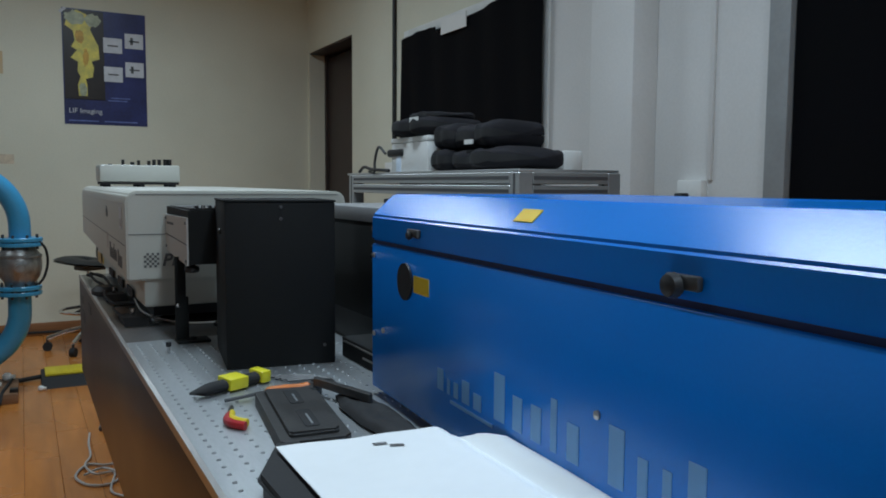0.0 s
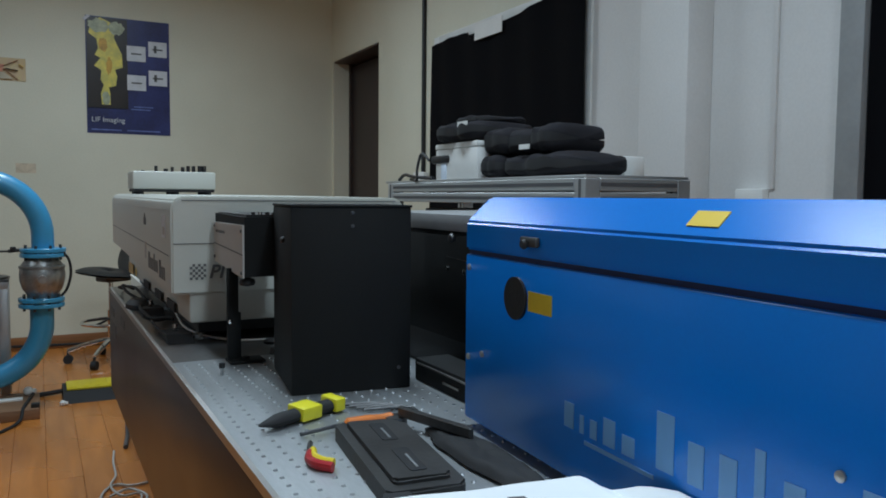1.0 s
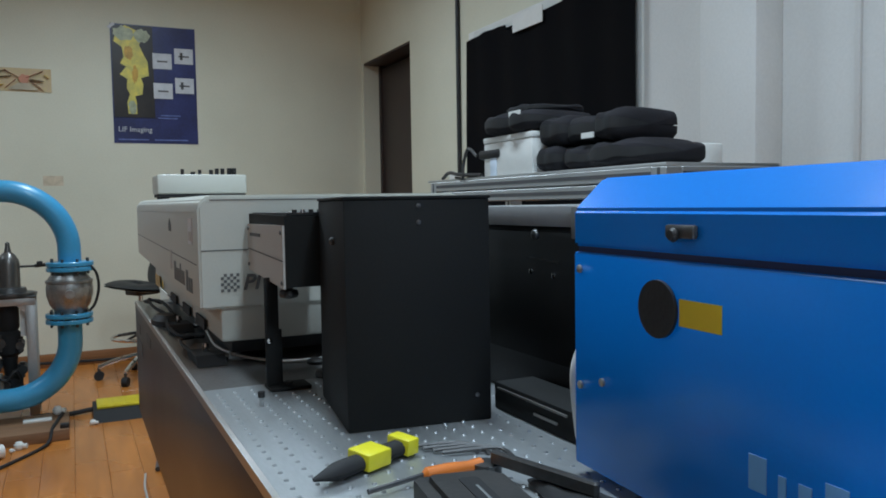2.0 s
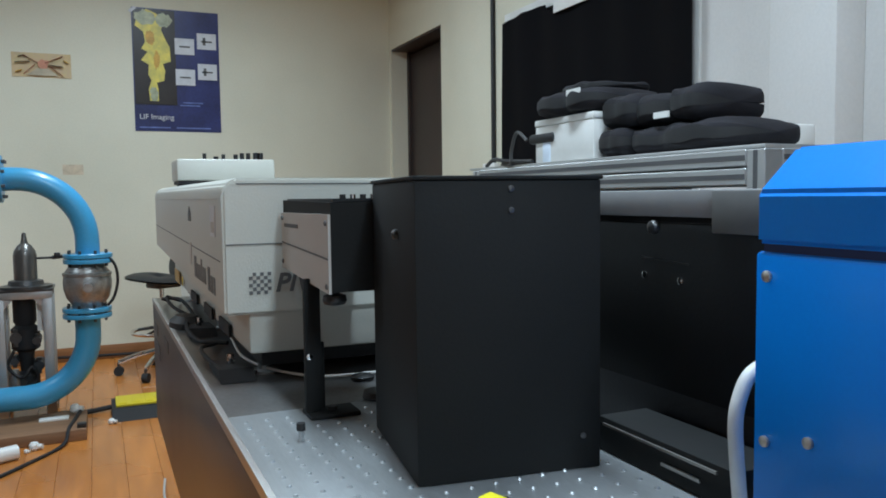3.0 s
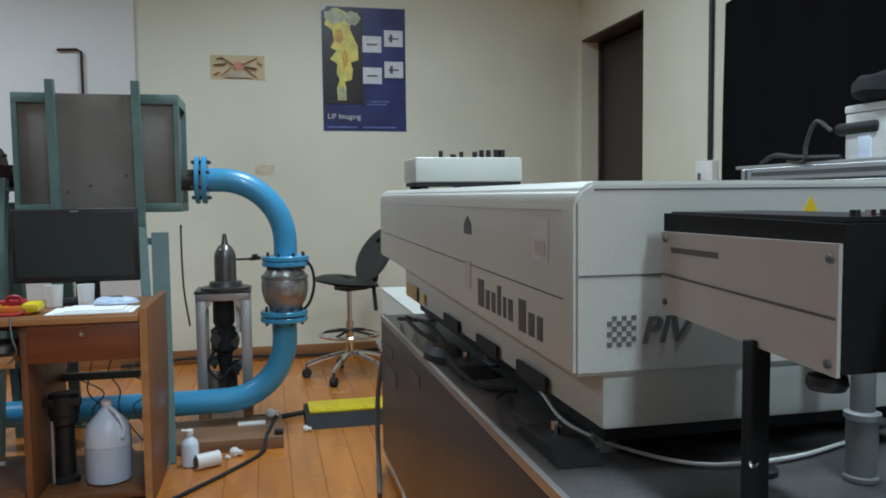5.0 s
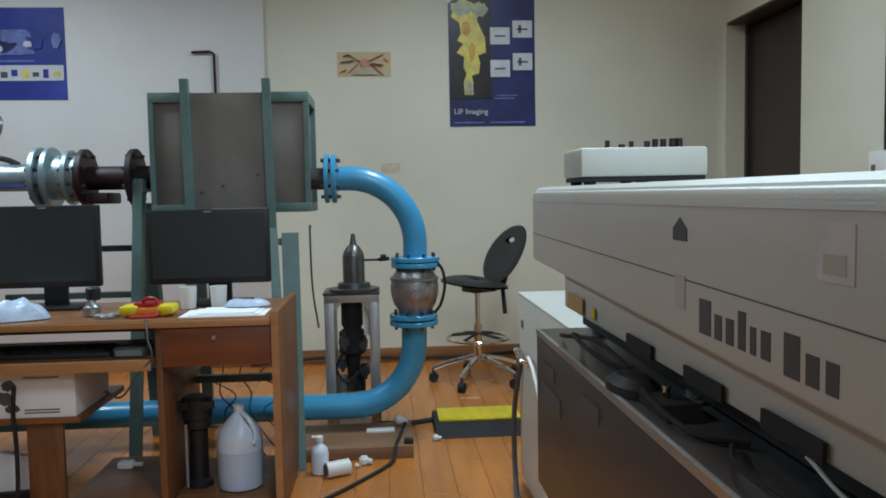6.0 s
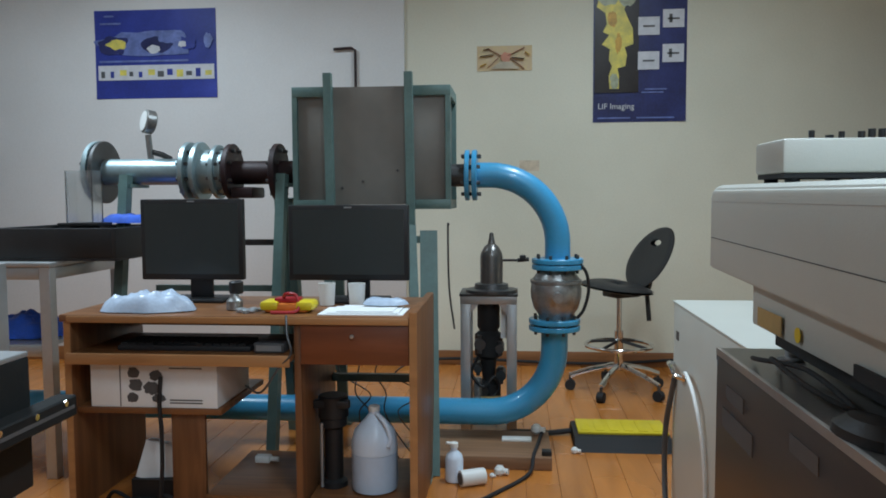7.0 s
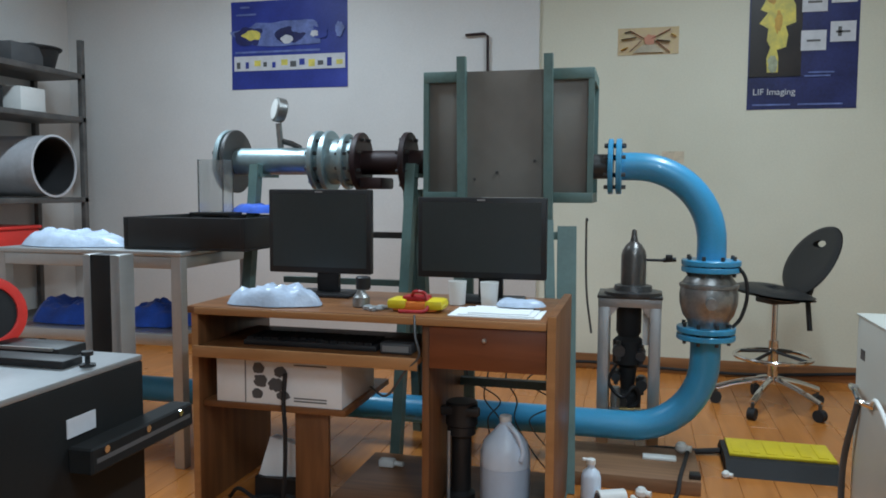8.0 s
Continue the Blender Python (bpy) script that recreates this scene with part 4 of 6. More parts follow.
lead_2 = cable("grey_lead", [(1.86, 6.80, RZ + 0.014), (1.85, 6.93, RZ + 0.02), (1.86, 7.03, RZ + 0.03), (1.87, 7.1, RZ + 0.013)], 0.006, M_BLACKP, "black lead lying on the rack")
dk = thing("dark_crate", (2.1, 6.5, 0.655), "dark crate on the rack's lower shelf", "crate")
part("body", box(1.92, 2.19, 6.1, 6.95, 0.655, 1.09, 0.01), M_BLACKP, dk)
part("lid", box(1.91, 2.20, 6.09, 6.96, 1.09, 1.11, 0.004), M_BLACKP, dk)
part("shelf_plate", box(RX0 + 0.004, RX1 - 0.004, RY0 + 0.01, RY1 - 0.01, 0.648, 0.655), M_ALU, rk)
for ob in RACKED + [carton, cam2, lead_1, lead_2, dk]:
    slide(ob, -0.015, -0.025)

# white cabinet beyond the table's end
cb = thing("white_cabinet", (1.3, 7.95, 0), "white metal cabinet with a chrome side handle", "cabinet")
part("body", box(1.04, 1.56, 7.30, 8.45, 0.04, 0.752, 0.004), M_CREAM, cb)
part("top", box(1.036, 1.564, 7.296, 8.454, 0.752, 0.760, 0.002), M_CREAM, cb)
part("plinth", box(1.07, 1.53, 7.33, 8.42, 0, 0.04), M_BLACKP, cb)
part("vent_slot", box(1.038, 1.04, 8.36, 8.40, 0.63, 0.66), M_INK, cb)
part("handle", sweep(glide([(1.04, 8.42, 0.535), (1.015, 8.40, 0.545), (1.01, 8.34, 0.545), (1.012, 8.27, 0.53), (1.04, 8.25, 0.52)], 6), 0.008, 10), M_CHROME, cb, "curved chrome handle")
cable("white_lead", [(1.032, 8.25, 0.53), (1.02, 8.15, 0.56), (1.02, 8.02, 0.50), (1.03, 7.95, 0.35), (1.03, 7.9, 0.10), (1.02, 7.85, 0.008)], 0.006, M_WHITE, "white lead hanging down the cabinet side")
cable("grey_lead", [(1.032, 8.38, 0.50), (1.015, 8.44, 0.30), (1.01, 8.42, 0.12), (1.0, 8.32, 0.012), (0.97, 8.1, 0.012)], 0.010, M_DGREY, "grey lead hanging beside the cabinet")

part("door_slot", box(1.038, 1.04, 7.62, 7.86, 0.672, 0.69), M_INK, cb, "dark recessed grip slot")
cable("floor_cable", [(1.02, 7.62, 0.006), (0.95, 7.60, 0.008), (0.88, 7.64, 0.006), (0.83, 7.52, 0.006), (0.87, 7.40, 0.007), (0.95, 7.38, 0.006), (0.985, 7.46, 0.012), (0.93, 7.55, 0.014), (0.86, 7.50, 0.014)], 0.005, M_TAUPE, "pale grey cable lying in loops on the floor")
cable("floor_cable", [(0.92, 8.08, 0.006), (0.905, 7.92, 0.006), (0.90, 7.75, 0.006), (0.87, 7.60, 0.018), (0.90, 7.48, 0.018), (0.97, 7.50, 0.006), (0.94, 7.30, 0.006), (1.0, 7.2, 0.006)], 0.0045, M_TAUPE, "pale grey cable trailing over the floor")

# ---- posters ----
def poster(name, x0, x1, z0, z1, y, material, label):
    ob = thing(name, ((x0 + x1) / 2, y, z0), label, "poster")
    part("sheet", sheet(lambda u, v: (x0 + (x1 - x0) * u, y - 0.002 - 0.004 * (abs(2 * u - 1) ** 4) * (abs(2 * v - 1) ** 3) - 0.001 * noise.noise((u * 3, v * 3, x0)), z0 + (z1 - z0) * v), 20, 20), material, ob)
    return ob


def print_box(name, ob, x0, x1, z0, z1, y, material, label=""):
    return part(name, box(x0, x1, y - 0.0075, y - 0.0068, z0, z1), material, ob, label)


def blob(cx, cz, rx, rz, seed):
    return [(cx + rx * (1 + 0.45 * noise.noise((math.cos(a) * 1.6 + seed, math.sin(a) * 1.6, seed))) * math.cos(a), cz + rz * (1 + 0.45 * noise.noise((math.cos(a) * 2, math.sin(a) * 2 + seed, 1))) * math.sin(a))
            for a in [2 * math.pi * k / 28 for k in range(28)]]


PX, PZ = 0.987, 1.612
pf = poster("poster", PX, PX + 0.594, PZ, PZ + 0.868, YB, M_NAVY, "dark blue research poster with a yellow flame picture")
print_box("picture_field", pf, PX + 0.008, PX + 0.29, PZ + 0.19, PZ + 0.86, YB - 0.0005, M_PINK, "dark picture field")
edge = [(0.04, 0.82), (0.02, 0.74), (0.075, 0.70), (0.085, 0.63), (0.06, 0.58), (0.10, 0.56), (0.055, 0.50), (0.105, 0.47), (0.10, 0.40), (0.12, 0.36), (0.10, 0.30), (0.105, 0.215),
        (0.165, 0.215), (0.165, 0.30), (0.155, 0.345), (0.205, 0.36), (0.215, 0.43), (0.20, 0.48), (0.255, 0.50), (0.25, 0.60), (0.225, 0.65), (0.195, 0.72), (0.215, 0.78), (0.17, 0.83), (0.10, 0.86)]
part("flame_print", slab([(PX + a, PZ + b) for a, b in edge], 0.0007, "y", YB - 0.0088), M_FLAME, pf, "yellow flame picture")
for k, (a, b, rx, rz, mm) in enumerate(((0.09, 0.80, 0.075, 0.05, M_FLAME2), (0.22, 0.79, 0.05, 0.05, M_FLAME2), (0.16, 0.50, 0.022, 0.06, M_FLAME3), (0.135, 0.26, 0.028, 0.05, M_FLAME2), (0.12, 0.66, 0.03, 0.05, M_FLAME3))):
    part("smoke_print", slab(blob(PX + a, PZ + b, rx, rz, 7 + k * 2.3), 0.0004, "y", YB - 0.0094 - 0.0005 * k), mm, pf)
for a, b in ((0.285, 0.555), (0.44, 0.60), (0.285, 0.335), (0.44, 0.38)):
    fig = print_box("figure", pf, PX + a, PX + a + 0.135, PZ + b, PZ + b + 0.115, YB - 0.0006, M_PRINTW, "small white figure")
    part("figure_line", box(PX + a + 0.03, PX + a + 0.105, YB - 0.0092, YB - 0.0085, PZ + b + 0.05, PZ + b + 0.062, bm=box(PX + a + 0.04, PX + a + 0.06, YB - 0.0092, YB - 0.0085, PZ + b + 0.03, PZ + b + 0.085) if b in (0.38, 0.60) else None), M_INK, fig)
letters("writing", "LIF Imaging", 0.052, Matrix.Translation((PX + 0.03, YB - 0.0085, PZ + 0.085)) @ Matrix.Rotation(radians(90), 4, "X"), M_PRINTW, pf)
for z, a, b in ((0.205, 0.33, 0.47), (0.185, 0.31, 0.45), (0.022, 0.03, 0.24), (0.022, 0.28, 0.52)):
    print_box("small_print", pf, PX + a, PX + b, PZ + z, PZ + z + 0.009, YB - 0.0005, M_PRINTB)
part("corner_tape", slab([(PX - 0.02, PZ + 0.84), (PX + 0.02, PZ + 0.875), (PX + 0.035, PZ + 0.86), (PX - 0.005, PZ + 0.825)], 0.0008, "y", YB - 0.0098), M_PRINTW, pf, "white tape corner")

BX, BZ = -2.386, 1.815
pb2 = poster("poster", BX, BX + 0.857, BZ, BZ + 0.596, STEP, M_NAVY2, "royal blue landscape poster with a white picture strip")
print_box("picture_strip", pb2, BX + 0.02, BX + 0.84, BZ + 0.125, BZ + 0.225, STEP, M_PRINTW, "white strip with small figures")
random.seed(4)
for k in range(12):
    a = BX + 0.04 + 0.067 * k
    print_box("strip_figure", pb2, a, a + random.uniform(0.02, 0.05), BZ + random.uniform(0.14, 0.16), BZ + random.uniform(0.175, 0.20), STEP - 0.001, (M_DGREY, M_NAVY2, M_FLAME)[k % 3])
print_box("title_bar", pb2, BX + 0.03, BX + 0.66, BZ + 0.245, BZ + 0.258, STEP, M_PRINTB)
print_box("title_bar", pb2, BX + 0.04, BX + 0.19, BZ + 0.50, BZ + 0.512, STEP, M_PRINTB)
print_box("title_bar", pb2, BX + 0.07, BX + 0.14, BZ + 0.55, BZ + 0.562, STEP, M_PRINTB)


for k, (a, b, rx, rz, mm) in enumerate(((0.40, 0.37, 0.36, 0.085, M_PRINTB), (0.13, 0.36, 0.11, 0.06, M_NAVY), (0.16, 0.365, 0.07, 0.035, M_FLAME), (0.45, 0.36, 0.10, 0.055, M_NAVY), (0.52, 0.40, 0.07, 0.03, M_PRINTB), (0.42, 0.33, 0.05, 0.025, M_PRINTW),
                                      (0.66, 0.37, 0.05, 0.05, M_NAVY2), (0.80, 0.38, 0.03, 0.05, M_PRINTB), (0.62, 0.36, 0.03, 0.02, M_PRINTW))):
    part("picture_patch", slab(blob(BX + a, BZ + b, rx, rz, k * 3.1), 0.0004, "y", STEP - 0.0076 - 0.0005 * k), mm, pb2)

SX, SZ = 0.231, 1.957
M_SIGN = mat("faded_sign_print", (0.50, 0.40, 0.20), 0.5, var=0.25, scale=24, tint=(0.58, 0.42, 0.28))
M_SIGNR = mat("faded_red_print", (0.36, 0.07, 0.05), 0.5, var=0.2, scale=20)
M_SIGNG = mat("faded_grey_print", (0.20, 0.21, 0.20), 0.5, var=0.25, scale=20)
sg = poster("wall_sign", SX, SX + 0.36, SZ, SZ + 0.163, YB, M_SIGN, "faded yellow and red notice with crossed strokes")
for k, (x0, x1, z0, z1, w, mm) in enumerate(((0.07, 0.16, 0.148, 0.095, 0.026, M_SIGNR), (0.31, 0.20, 0.148, 0.095, 0.026, M_SIGNR), (0.07, 0.14, 0.02, 0.085, 0.022, M_SIGNR), (0.31, 0.22, 0.01, 0.085, 0.022, M_SIGNR),
                                             (0.02, 0.11, 0.095, 0.105, 0.04, M_SIGNG), (0.23, 0.31, 0.085, 0.075, 0.045, M_SIGNG), (0.04, 0.08, 0.135, 0.145, 0.03, M_INK), (0.315, 0.345, 0.12, 0.10, 0.03, M_LABELY), (0.02, 0.06, 0.03, 0.045, 0.04, M_LABELY))):
    part("stroke", bar((SX + x0, YB - 0.0082 - 0.0006 * k, SZ + z0), (SX + x1, YB - 0.0082 - 0.0006 * k, SZ + z1), w, 0.0006), mm, sg)
part("centre_patch", slab(blob(SX + 0.19, SZ + 0.088, 0.035, 0.030, 3.0), 0.0006, "y", YB - 0.0145), mat("salmon_print", (0.60, 0.27, 0.17), 0.5, var=0.15), sg, "salmon patch")
part("pale_panel", slab([(SX + 0.09, SZ + 0.012), (SX + 0.28, SZ + 0.012), (SX + 0.22, SZ + 0.058), (SX + 0.15, SZ + 0.058)], 0.0006, "y", YB - 0.0152), mat("pale_sign_print", (0.50, 0.44, 0.32), 0.5, var=0.2, scale=20), sg, "pale panel with faded writing")
solo("faded_sticker", box(0.51, 0.64, YB - 0.001, YB, 1.30, 1.37), mat("faded_print", (0.62, 0.52, 0.38), 0.6, var=0.2, scale=20), (0.57, YB, 1.30), "faded beige sticker on the wall", "sticker")

# ---- test rig: pipes, tank, valve ----
AY = 9.08
rig = thing("blue_pipe", (0.66, AY, 0), "bright blue painted pipe loop with a grey ball valve", "pipe")
R = 0.056
UZ, VX, LZ = 1.226, 0.664, 0.166
up = [(0.29, AY, UZ), (0.36, AY, UZ)] + [(VX - 0.30 + 0.30 * math.sin(a), AY, UZ - 0.30 + 0.30 * math.cos(a)) for a in [math.pi / 2 * k / 14 for k in range(1, 15)]] + [(VX, AY, 0.855)]
part("upper_bend", sweep(up, R, 28), M_PIPE, rig)
VX2 = 0.652
lowp = [(VX2, AY, 0.56), (VX2, AY, 0.47)] + [(VX2 - 0.29 + 0.29 * math.cos(a), AY, LZ + 0.29 - 0.29 * math.sin(a)) for a in [math.pi / 2 * k / 14 for k in range(1, 15)]] + [(-0.4, AY, LZ), (-2.2, AY, LZ)]
part("lower_bend", sweep(lowp, R + 0.003, 28), M_PIPE, rig)


def flange(parent, at, axis, rad, thick, material, bolts=8, inner=0.06, name="flange"):
    f = part(name, lathe([(inner, -thick / 2), (rad - 0.003, -thick / 2), (rad, -thick / 2 + 0.003), (rad, thick / 2 - 0.003), (rad - 0.003, thick / 2), (inner, thick / 2)], at, axis, 36), material, parent)
    for k in range(bolts):
        a = 2 * math.pi * (k + 0.5) / bolts
        c, s = rad * 0.8 * math.cos(a), rad * 0.8 * math.sin(a)
        d = {"X": Vector((0, c, s)), "Z": Vector((c, s, 0))}[axis]
        w = Vector((1, 0, 0)) if axis == "X" else Vector((0, 0, 1))
        part("bolt", rod(Vector(at) + d - w * (thick / 2 + 0.016), Vector(at) + d + w * (thick / 2 + 0.016), 0.008, n=6), M_STEELD, f)
    return f


flange(rig, (0.300, AY, UZ), "X", 0.112, 0.022, M_PIPE)
flange(rig, (0.268, AY, UZ), "X", 0.112, 0.020, M_PIPE)
part("spout", rod((0.19, AY, UZ), (0.27, AY, UZ), 0.05, n=24), M_STEELD, rig)
for z, m in ((0.848, M_PIPE), (0.822, M_PIPE), (0.582, M_PIPE), (0.552, M_PIPE)):
    flange(rig, (VX if z > 0.7 else VX2, AY, z), "Z", 0.113, 0.022, m)
valve = part("valve_body", lathe([(0.075, 0.592), (0.078, 0.612), (0.098, 0.64), (0.110, 0.685), (0.112, 0.72), (0.106, 0.765), (0.085, 0.795), (0.078, 0.812)], (0.658, AY, 0), "Z", 40), M_CAST, rig, "rough cast grey valve body")
part("valve_rib", lathe([(0.107, 0.748), (0.113, 0.752), (0.113, 0.764), (0.105, 0.768)], (0.658, AY, 0), "Z", 40), M_CAST, valve)
part("valve_spindle", rod((0.658, AY - 0.15, 0.70), (0.658, AY - 0.09, 0.70), 0.022, n=16), M_CAST, valve)
part("hose_strap", sweep(glide([(0.745, AY - 0.05, 0.85), (0.785, AY - 0.05, 0.80), (0.795, AY - 0.05, 0.72), (0.775, AY - 0.05, 0.64), (0.745, AY - 0.05, 0.60)], 6), 0.007, 8), M_RUBBER, rig, "black rubber strap")

tank = thing("rig_tank", (-0.14, 9.1, 0), "grey mesh-sided tank in a grey-green angle frame on legs", "tank")
TZ0, TZ1, TXL, TXR, TYF, TYK = 1.08, 1.603, -0.478, 0.205, 8.93, 9.28
part("panel", box(TXL + 0.02, TXR - 0.02, TYF + 0.02, TYK - 0.02, TZ0 + 0.02, TZ1 - 0.01, 0.002), M_GREYSHEET, tank)
part("front_sheet", box(-0.295, 0.015, TYF - 0.006, TYF - 0.001, TZ0 + 0.02, TZ1 - 0.004), M_GREYSHEET, tank)
for y in (TYF, TYK - 0.03):
    for x0, x1 in ((TXL, -0.297), (0.045, TXR)):
        part("top_rail", box(x0, x1, y, y + 0.03, TZ1 - 0.043, TZ1, 0.002), M_GREEN, tank)
        part("bottom_rail", box(x0, x1, y, y + 0.03, TZ0, TZ0 + 0.04, 0.002), M_GREEN, tank)
    for x in (TXL, TXR - 0.022):
        part("corner_post", box(x, x + 0.022, y + 0.001, y + 0.029, TZ0 + 0.04, TZ1 - 0.043), M_GREEN, tank)
for x in (TXL, TXR - 0.03):
    part("side_rail", box(x, x + 0.03, TYF + 0.03, TYK - 0.03, TZ1 - 0.043, TZ1), M_GREEN, tank)
    part("side_rail", box(x, x + 0.03, TYF + 0.03, TYK - 0.03, TZ0, TZ0 + 0.04), M_GREEN, tank)
for x, fx, fy in ((-0.315, -0.325, 8.80), (0.030, 0.103, 8.66)):
    part("upright", bar((x, TYF - 0.022, 1.655), (x + 0.008, TYF - 0.022, 1.0), 0.034, 0.034), M_GREEN, tank)
    leg = part("front_leg", bar((x + 0.008, TYF - 0.024, 1.01), (fx, fy, 0.012), 0.036, 0.036), M_GREEN, tank)
    part("foot_plate", box(fx - 0.045, fx + 0.045, fy - 0.045, fy + 0.045, 0, 0.012), M_GREEN, leg)
leg = part("rear_leg", bar((-0.36, TYK - 0.05, TZ0), (-0.38, 9.42, 0.012), 0.05, 0.05), M_GREEN, tank)
part("foot_plate", box(-0.425, -0.335, 9.375, 9.465, 0, 0.012), M_GREEN, leg)
leg = part("leg_plate", bar((0.108, 8.945, 0.985), (0.137, 8.71, 0.0), 0.074, 0.036), M_GREEN, tank, "broad grey-green angle leg")
part("leg_bracket", bar((0.03, 8.925, 0.95), (0.11, 8.95, 0.95), 0.03, 0.03), M_GREEN, leg)
part("tie_bar", bar((-0.345, 8.72, 0.40), (0.095, 8.72, 0.40), 0.03, 0.03), M_GREEN, tank)
part("tie_bar", bar((-0.38, 9.36, 0.30), (-0.60, 9.30, 0.30), 0.03, 0.03), M_GREEN, tank)
for x in (-0.26, -0.17, -0.02):
    part("panel_bolt", rod((x, TYF - 0.012, 1.25 + 0.3 * x), (x, TYF - 0.004, 1.25 + 0.3 * x), 0.006, n=8), M_STEELD, tank)
solo("wall_hook_rod", sweep(glide([(0.165, 9.30, 1.0), (0.16, 9.31, 0.98), (0.165, 9.31, 0.7), (0.19, 9.31, 0.5)], 5), 0.005, 8), M_STEELD, (0.19, 9.31, 0.5), "thin dark rod leaning behind the tank leg", "rod")

st = thing("steel_pipe_run", (-1.0, AY, 0), "galvanised flanged pipe with a pressure gauge on green legs", "pipe")
part("pipe", rod((-1.42, AY, 1.252), (-0.9, AY, 1.252), 0.060, n=32), M_GALV, st)
flange(st, (-1.435, AY, 1.252), "X", 0.143, 0.022, M_GALV, 10)
flange(st, (-1.405, AY, 1.252), "X", 0.143, 0.018, M_STEELD, 0)
flange(st, (-0.995, AY, 1.250), "X", 0.136, 0.022, M_GALV, 10)
flange(st, (-0.945, AY, 1.250), "X", 0.136, 0.022, M_GALV, 0)
flange(st, (-0.862, AY, 1.250), "X", 0.122, 0.020, M_GALV, 10)
part("joint_sleeve", rod((-0.985, AY, 1.25), (-0.825, AY, 1.25), 0.100, n=28), M_GALV, st)
flange(st, (-0.80, AY, 1.248), "X", 0.128, 0.024, M_RUST, 8)
part("brown_pipe", rod((-0.80, AY, 1.245), (-0.50, AY, 1.245), 0.053, n=28), M_RUST, st, "brown primed pipe")
flange(st, (-0.585, AY, 1.245), "X", 0.130, 0.026, M_RUST, 8)
part("brown_clamp", box(-0.78, -0.68, AY - 0.09, AY + 0.09, 1.13, 1.18, 0.01), M_RUST, st)
gm = lathe([(0.001, -0.03), (0.048, -0.03), (0.054, -0.024), (0.054, 0.012), (0.048, 0.016), (0.001, 0.016)], (0, 0, 0), "Z", 32)
bmesh.ops.transform(gm, matrix=pose(-1.187, AY - 0.02, 1.480, 80, 0, -46), verts=gm.verts)
gauge = part("gauge", gm, M_CAST, st, "round chrome pressure gauge")
dial = lathe([(0.001, 0.0165), (0.045, 0.0165), (0.045, 0.0185), (0.001, 0.019)], (0, 0, 0), "Z", 32)
bmesh.ops.transform(dial, matrix=pose(-1.187, AY - 0.02, 1.480, 80, 0, -46), verts=dial.verts)
part("dial", dial, M_WHITE, gauge, "white dial under glass")
part("gauge_stem", rod((-1.185, AY, 1.31), (-1.185, AY - 0.02, 1.42), 0.014, n=14), M_CAST, gauge)
part("gauge_elbow", sweep([(-1.185, AY, 1.345), (-1.13, AY, 1.33), (-1.09, AY, 1.31)], 0.013, 12), M_STEELD, gauge)
for x, y in ((-1.265, 8.98), (-0.545, 8.98)):
    leg = part("leg", bar((x, y + 0.02, 1.235), (x - 0.02, 8.84, 0.012), 0.042, 0.042), M_GREEN, st)
    part("saddle", box(x - 0.03, x + 0.03, y, y + 0.18, 1.18, 1.196), M_GREEN, leg)
    part("foot_plate", box(x - 0.06, x + 0.03, 8.79, 8.88, 0, 0.012), M_GREEN, leg)
for x in (-0.62, -0.57):
    part("rear_leg", bar((x, 9.2, 1.13), (x + 0.02, 9.3, 0.0), 0.04, 0.04), M_GREEN, st)
for z in (0.92, 0.70, 0.36):
    part("tie_bar", bar((-1.25, 9.24, z), (-0.56, 9.24, z), 0.028, 0.028), M_STEELD if z > 0.8 else M_GREEN, st)

# motor stand with a cylinder
ms = thing("pump_stand", (0.352, 9.36, 0), "aluminium frame holding a dark pump and steel cylinder", "pump")
for x in (0.219, 0.439):
    for y in (9.30, 9.49):
        part("upright", box(x, x + 0.048, y, y + 0.045, 0, 0.625, 0.002), M_ALU, ms)
part("front_beam", box(0.218, 0.488, 9.297, 9.333, 0.622, 0.66, 0.002), M_ALU, ms)
part("rear_beam", box(0.218, 0.488, 9.50, 9.535, 0.622, 0.66, 0.002), M_ALU, ms)
part("top_plate", box(0.214, 0.492, 9.29, 9.54, 0.66, 0.672, 0.002), M_STEELD, ms)
part("collar", lathe([(0.125, 0.672), (0.125, 0.686), (0.085, 0.69), (0.08, 0.712), (0.06, 0.716)], (0.365, 9.38, 0), "Z", 28), M_STEELD, ms)
part("cylinder", lathe([(0.055, 0.69), (0.055, 0.842), (0.050, 0.865), (0.034, 0.892), (0.018, 0.905), (0.013, 0.93), (0.010, 0.955), (0.002, 0.96)], (0.365, 9.38, 0), "Z", 32), mat("dark_cylinder_steel", (0.17, 0.16, 0.15), 0.3, metal=0.7, var=0.15), ms, "dark steel gas cylinder")
part("side_cock", rod((0.49, 9.38, 0.825), (0.545, 9.38, 0.83), 0.010, n=10, bm=box(0.50, 0.53, 9.365, 9.395, 0.82, 0.85, 0.004, bm=rod((0.42, 9.38, 0.825), (0.49, 9.38, 0.825), 0.006, n=8))), M_BLACKP, ms)
part("motor", lathe([(0.055, 0.64), (0.055, 0.50), (0.045, 0.48), (0.068, 0.46), (0.068, 0.36), (0.04, 0.34), (0.03, 0.24), (0.06, 0.22), (0.06, 0.12)], (0.35, 9.40, 0), "Z", 24), M_RUBBER, ms, "black motor and pump")
part("cable_bundle", sweep(glide([(0.30, 9.34, 0.36), (0.27, 9.33, 0.28), (0.33, 9.31, 0.22), (0.38, 9.32, 0.27), (0.40, 9.33, 0.2), (0.31, 9.32, 0.14)], 6), 0.008, 8), M_BLACKP, ms)
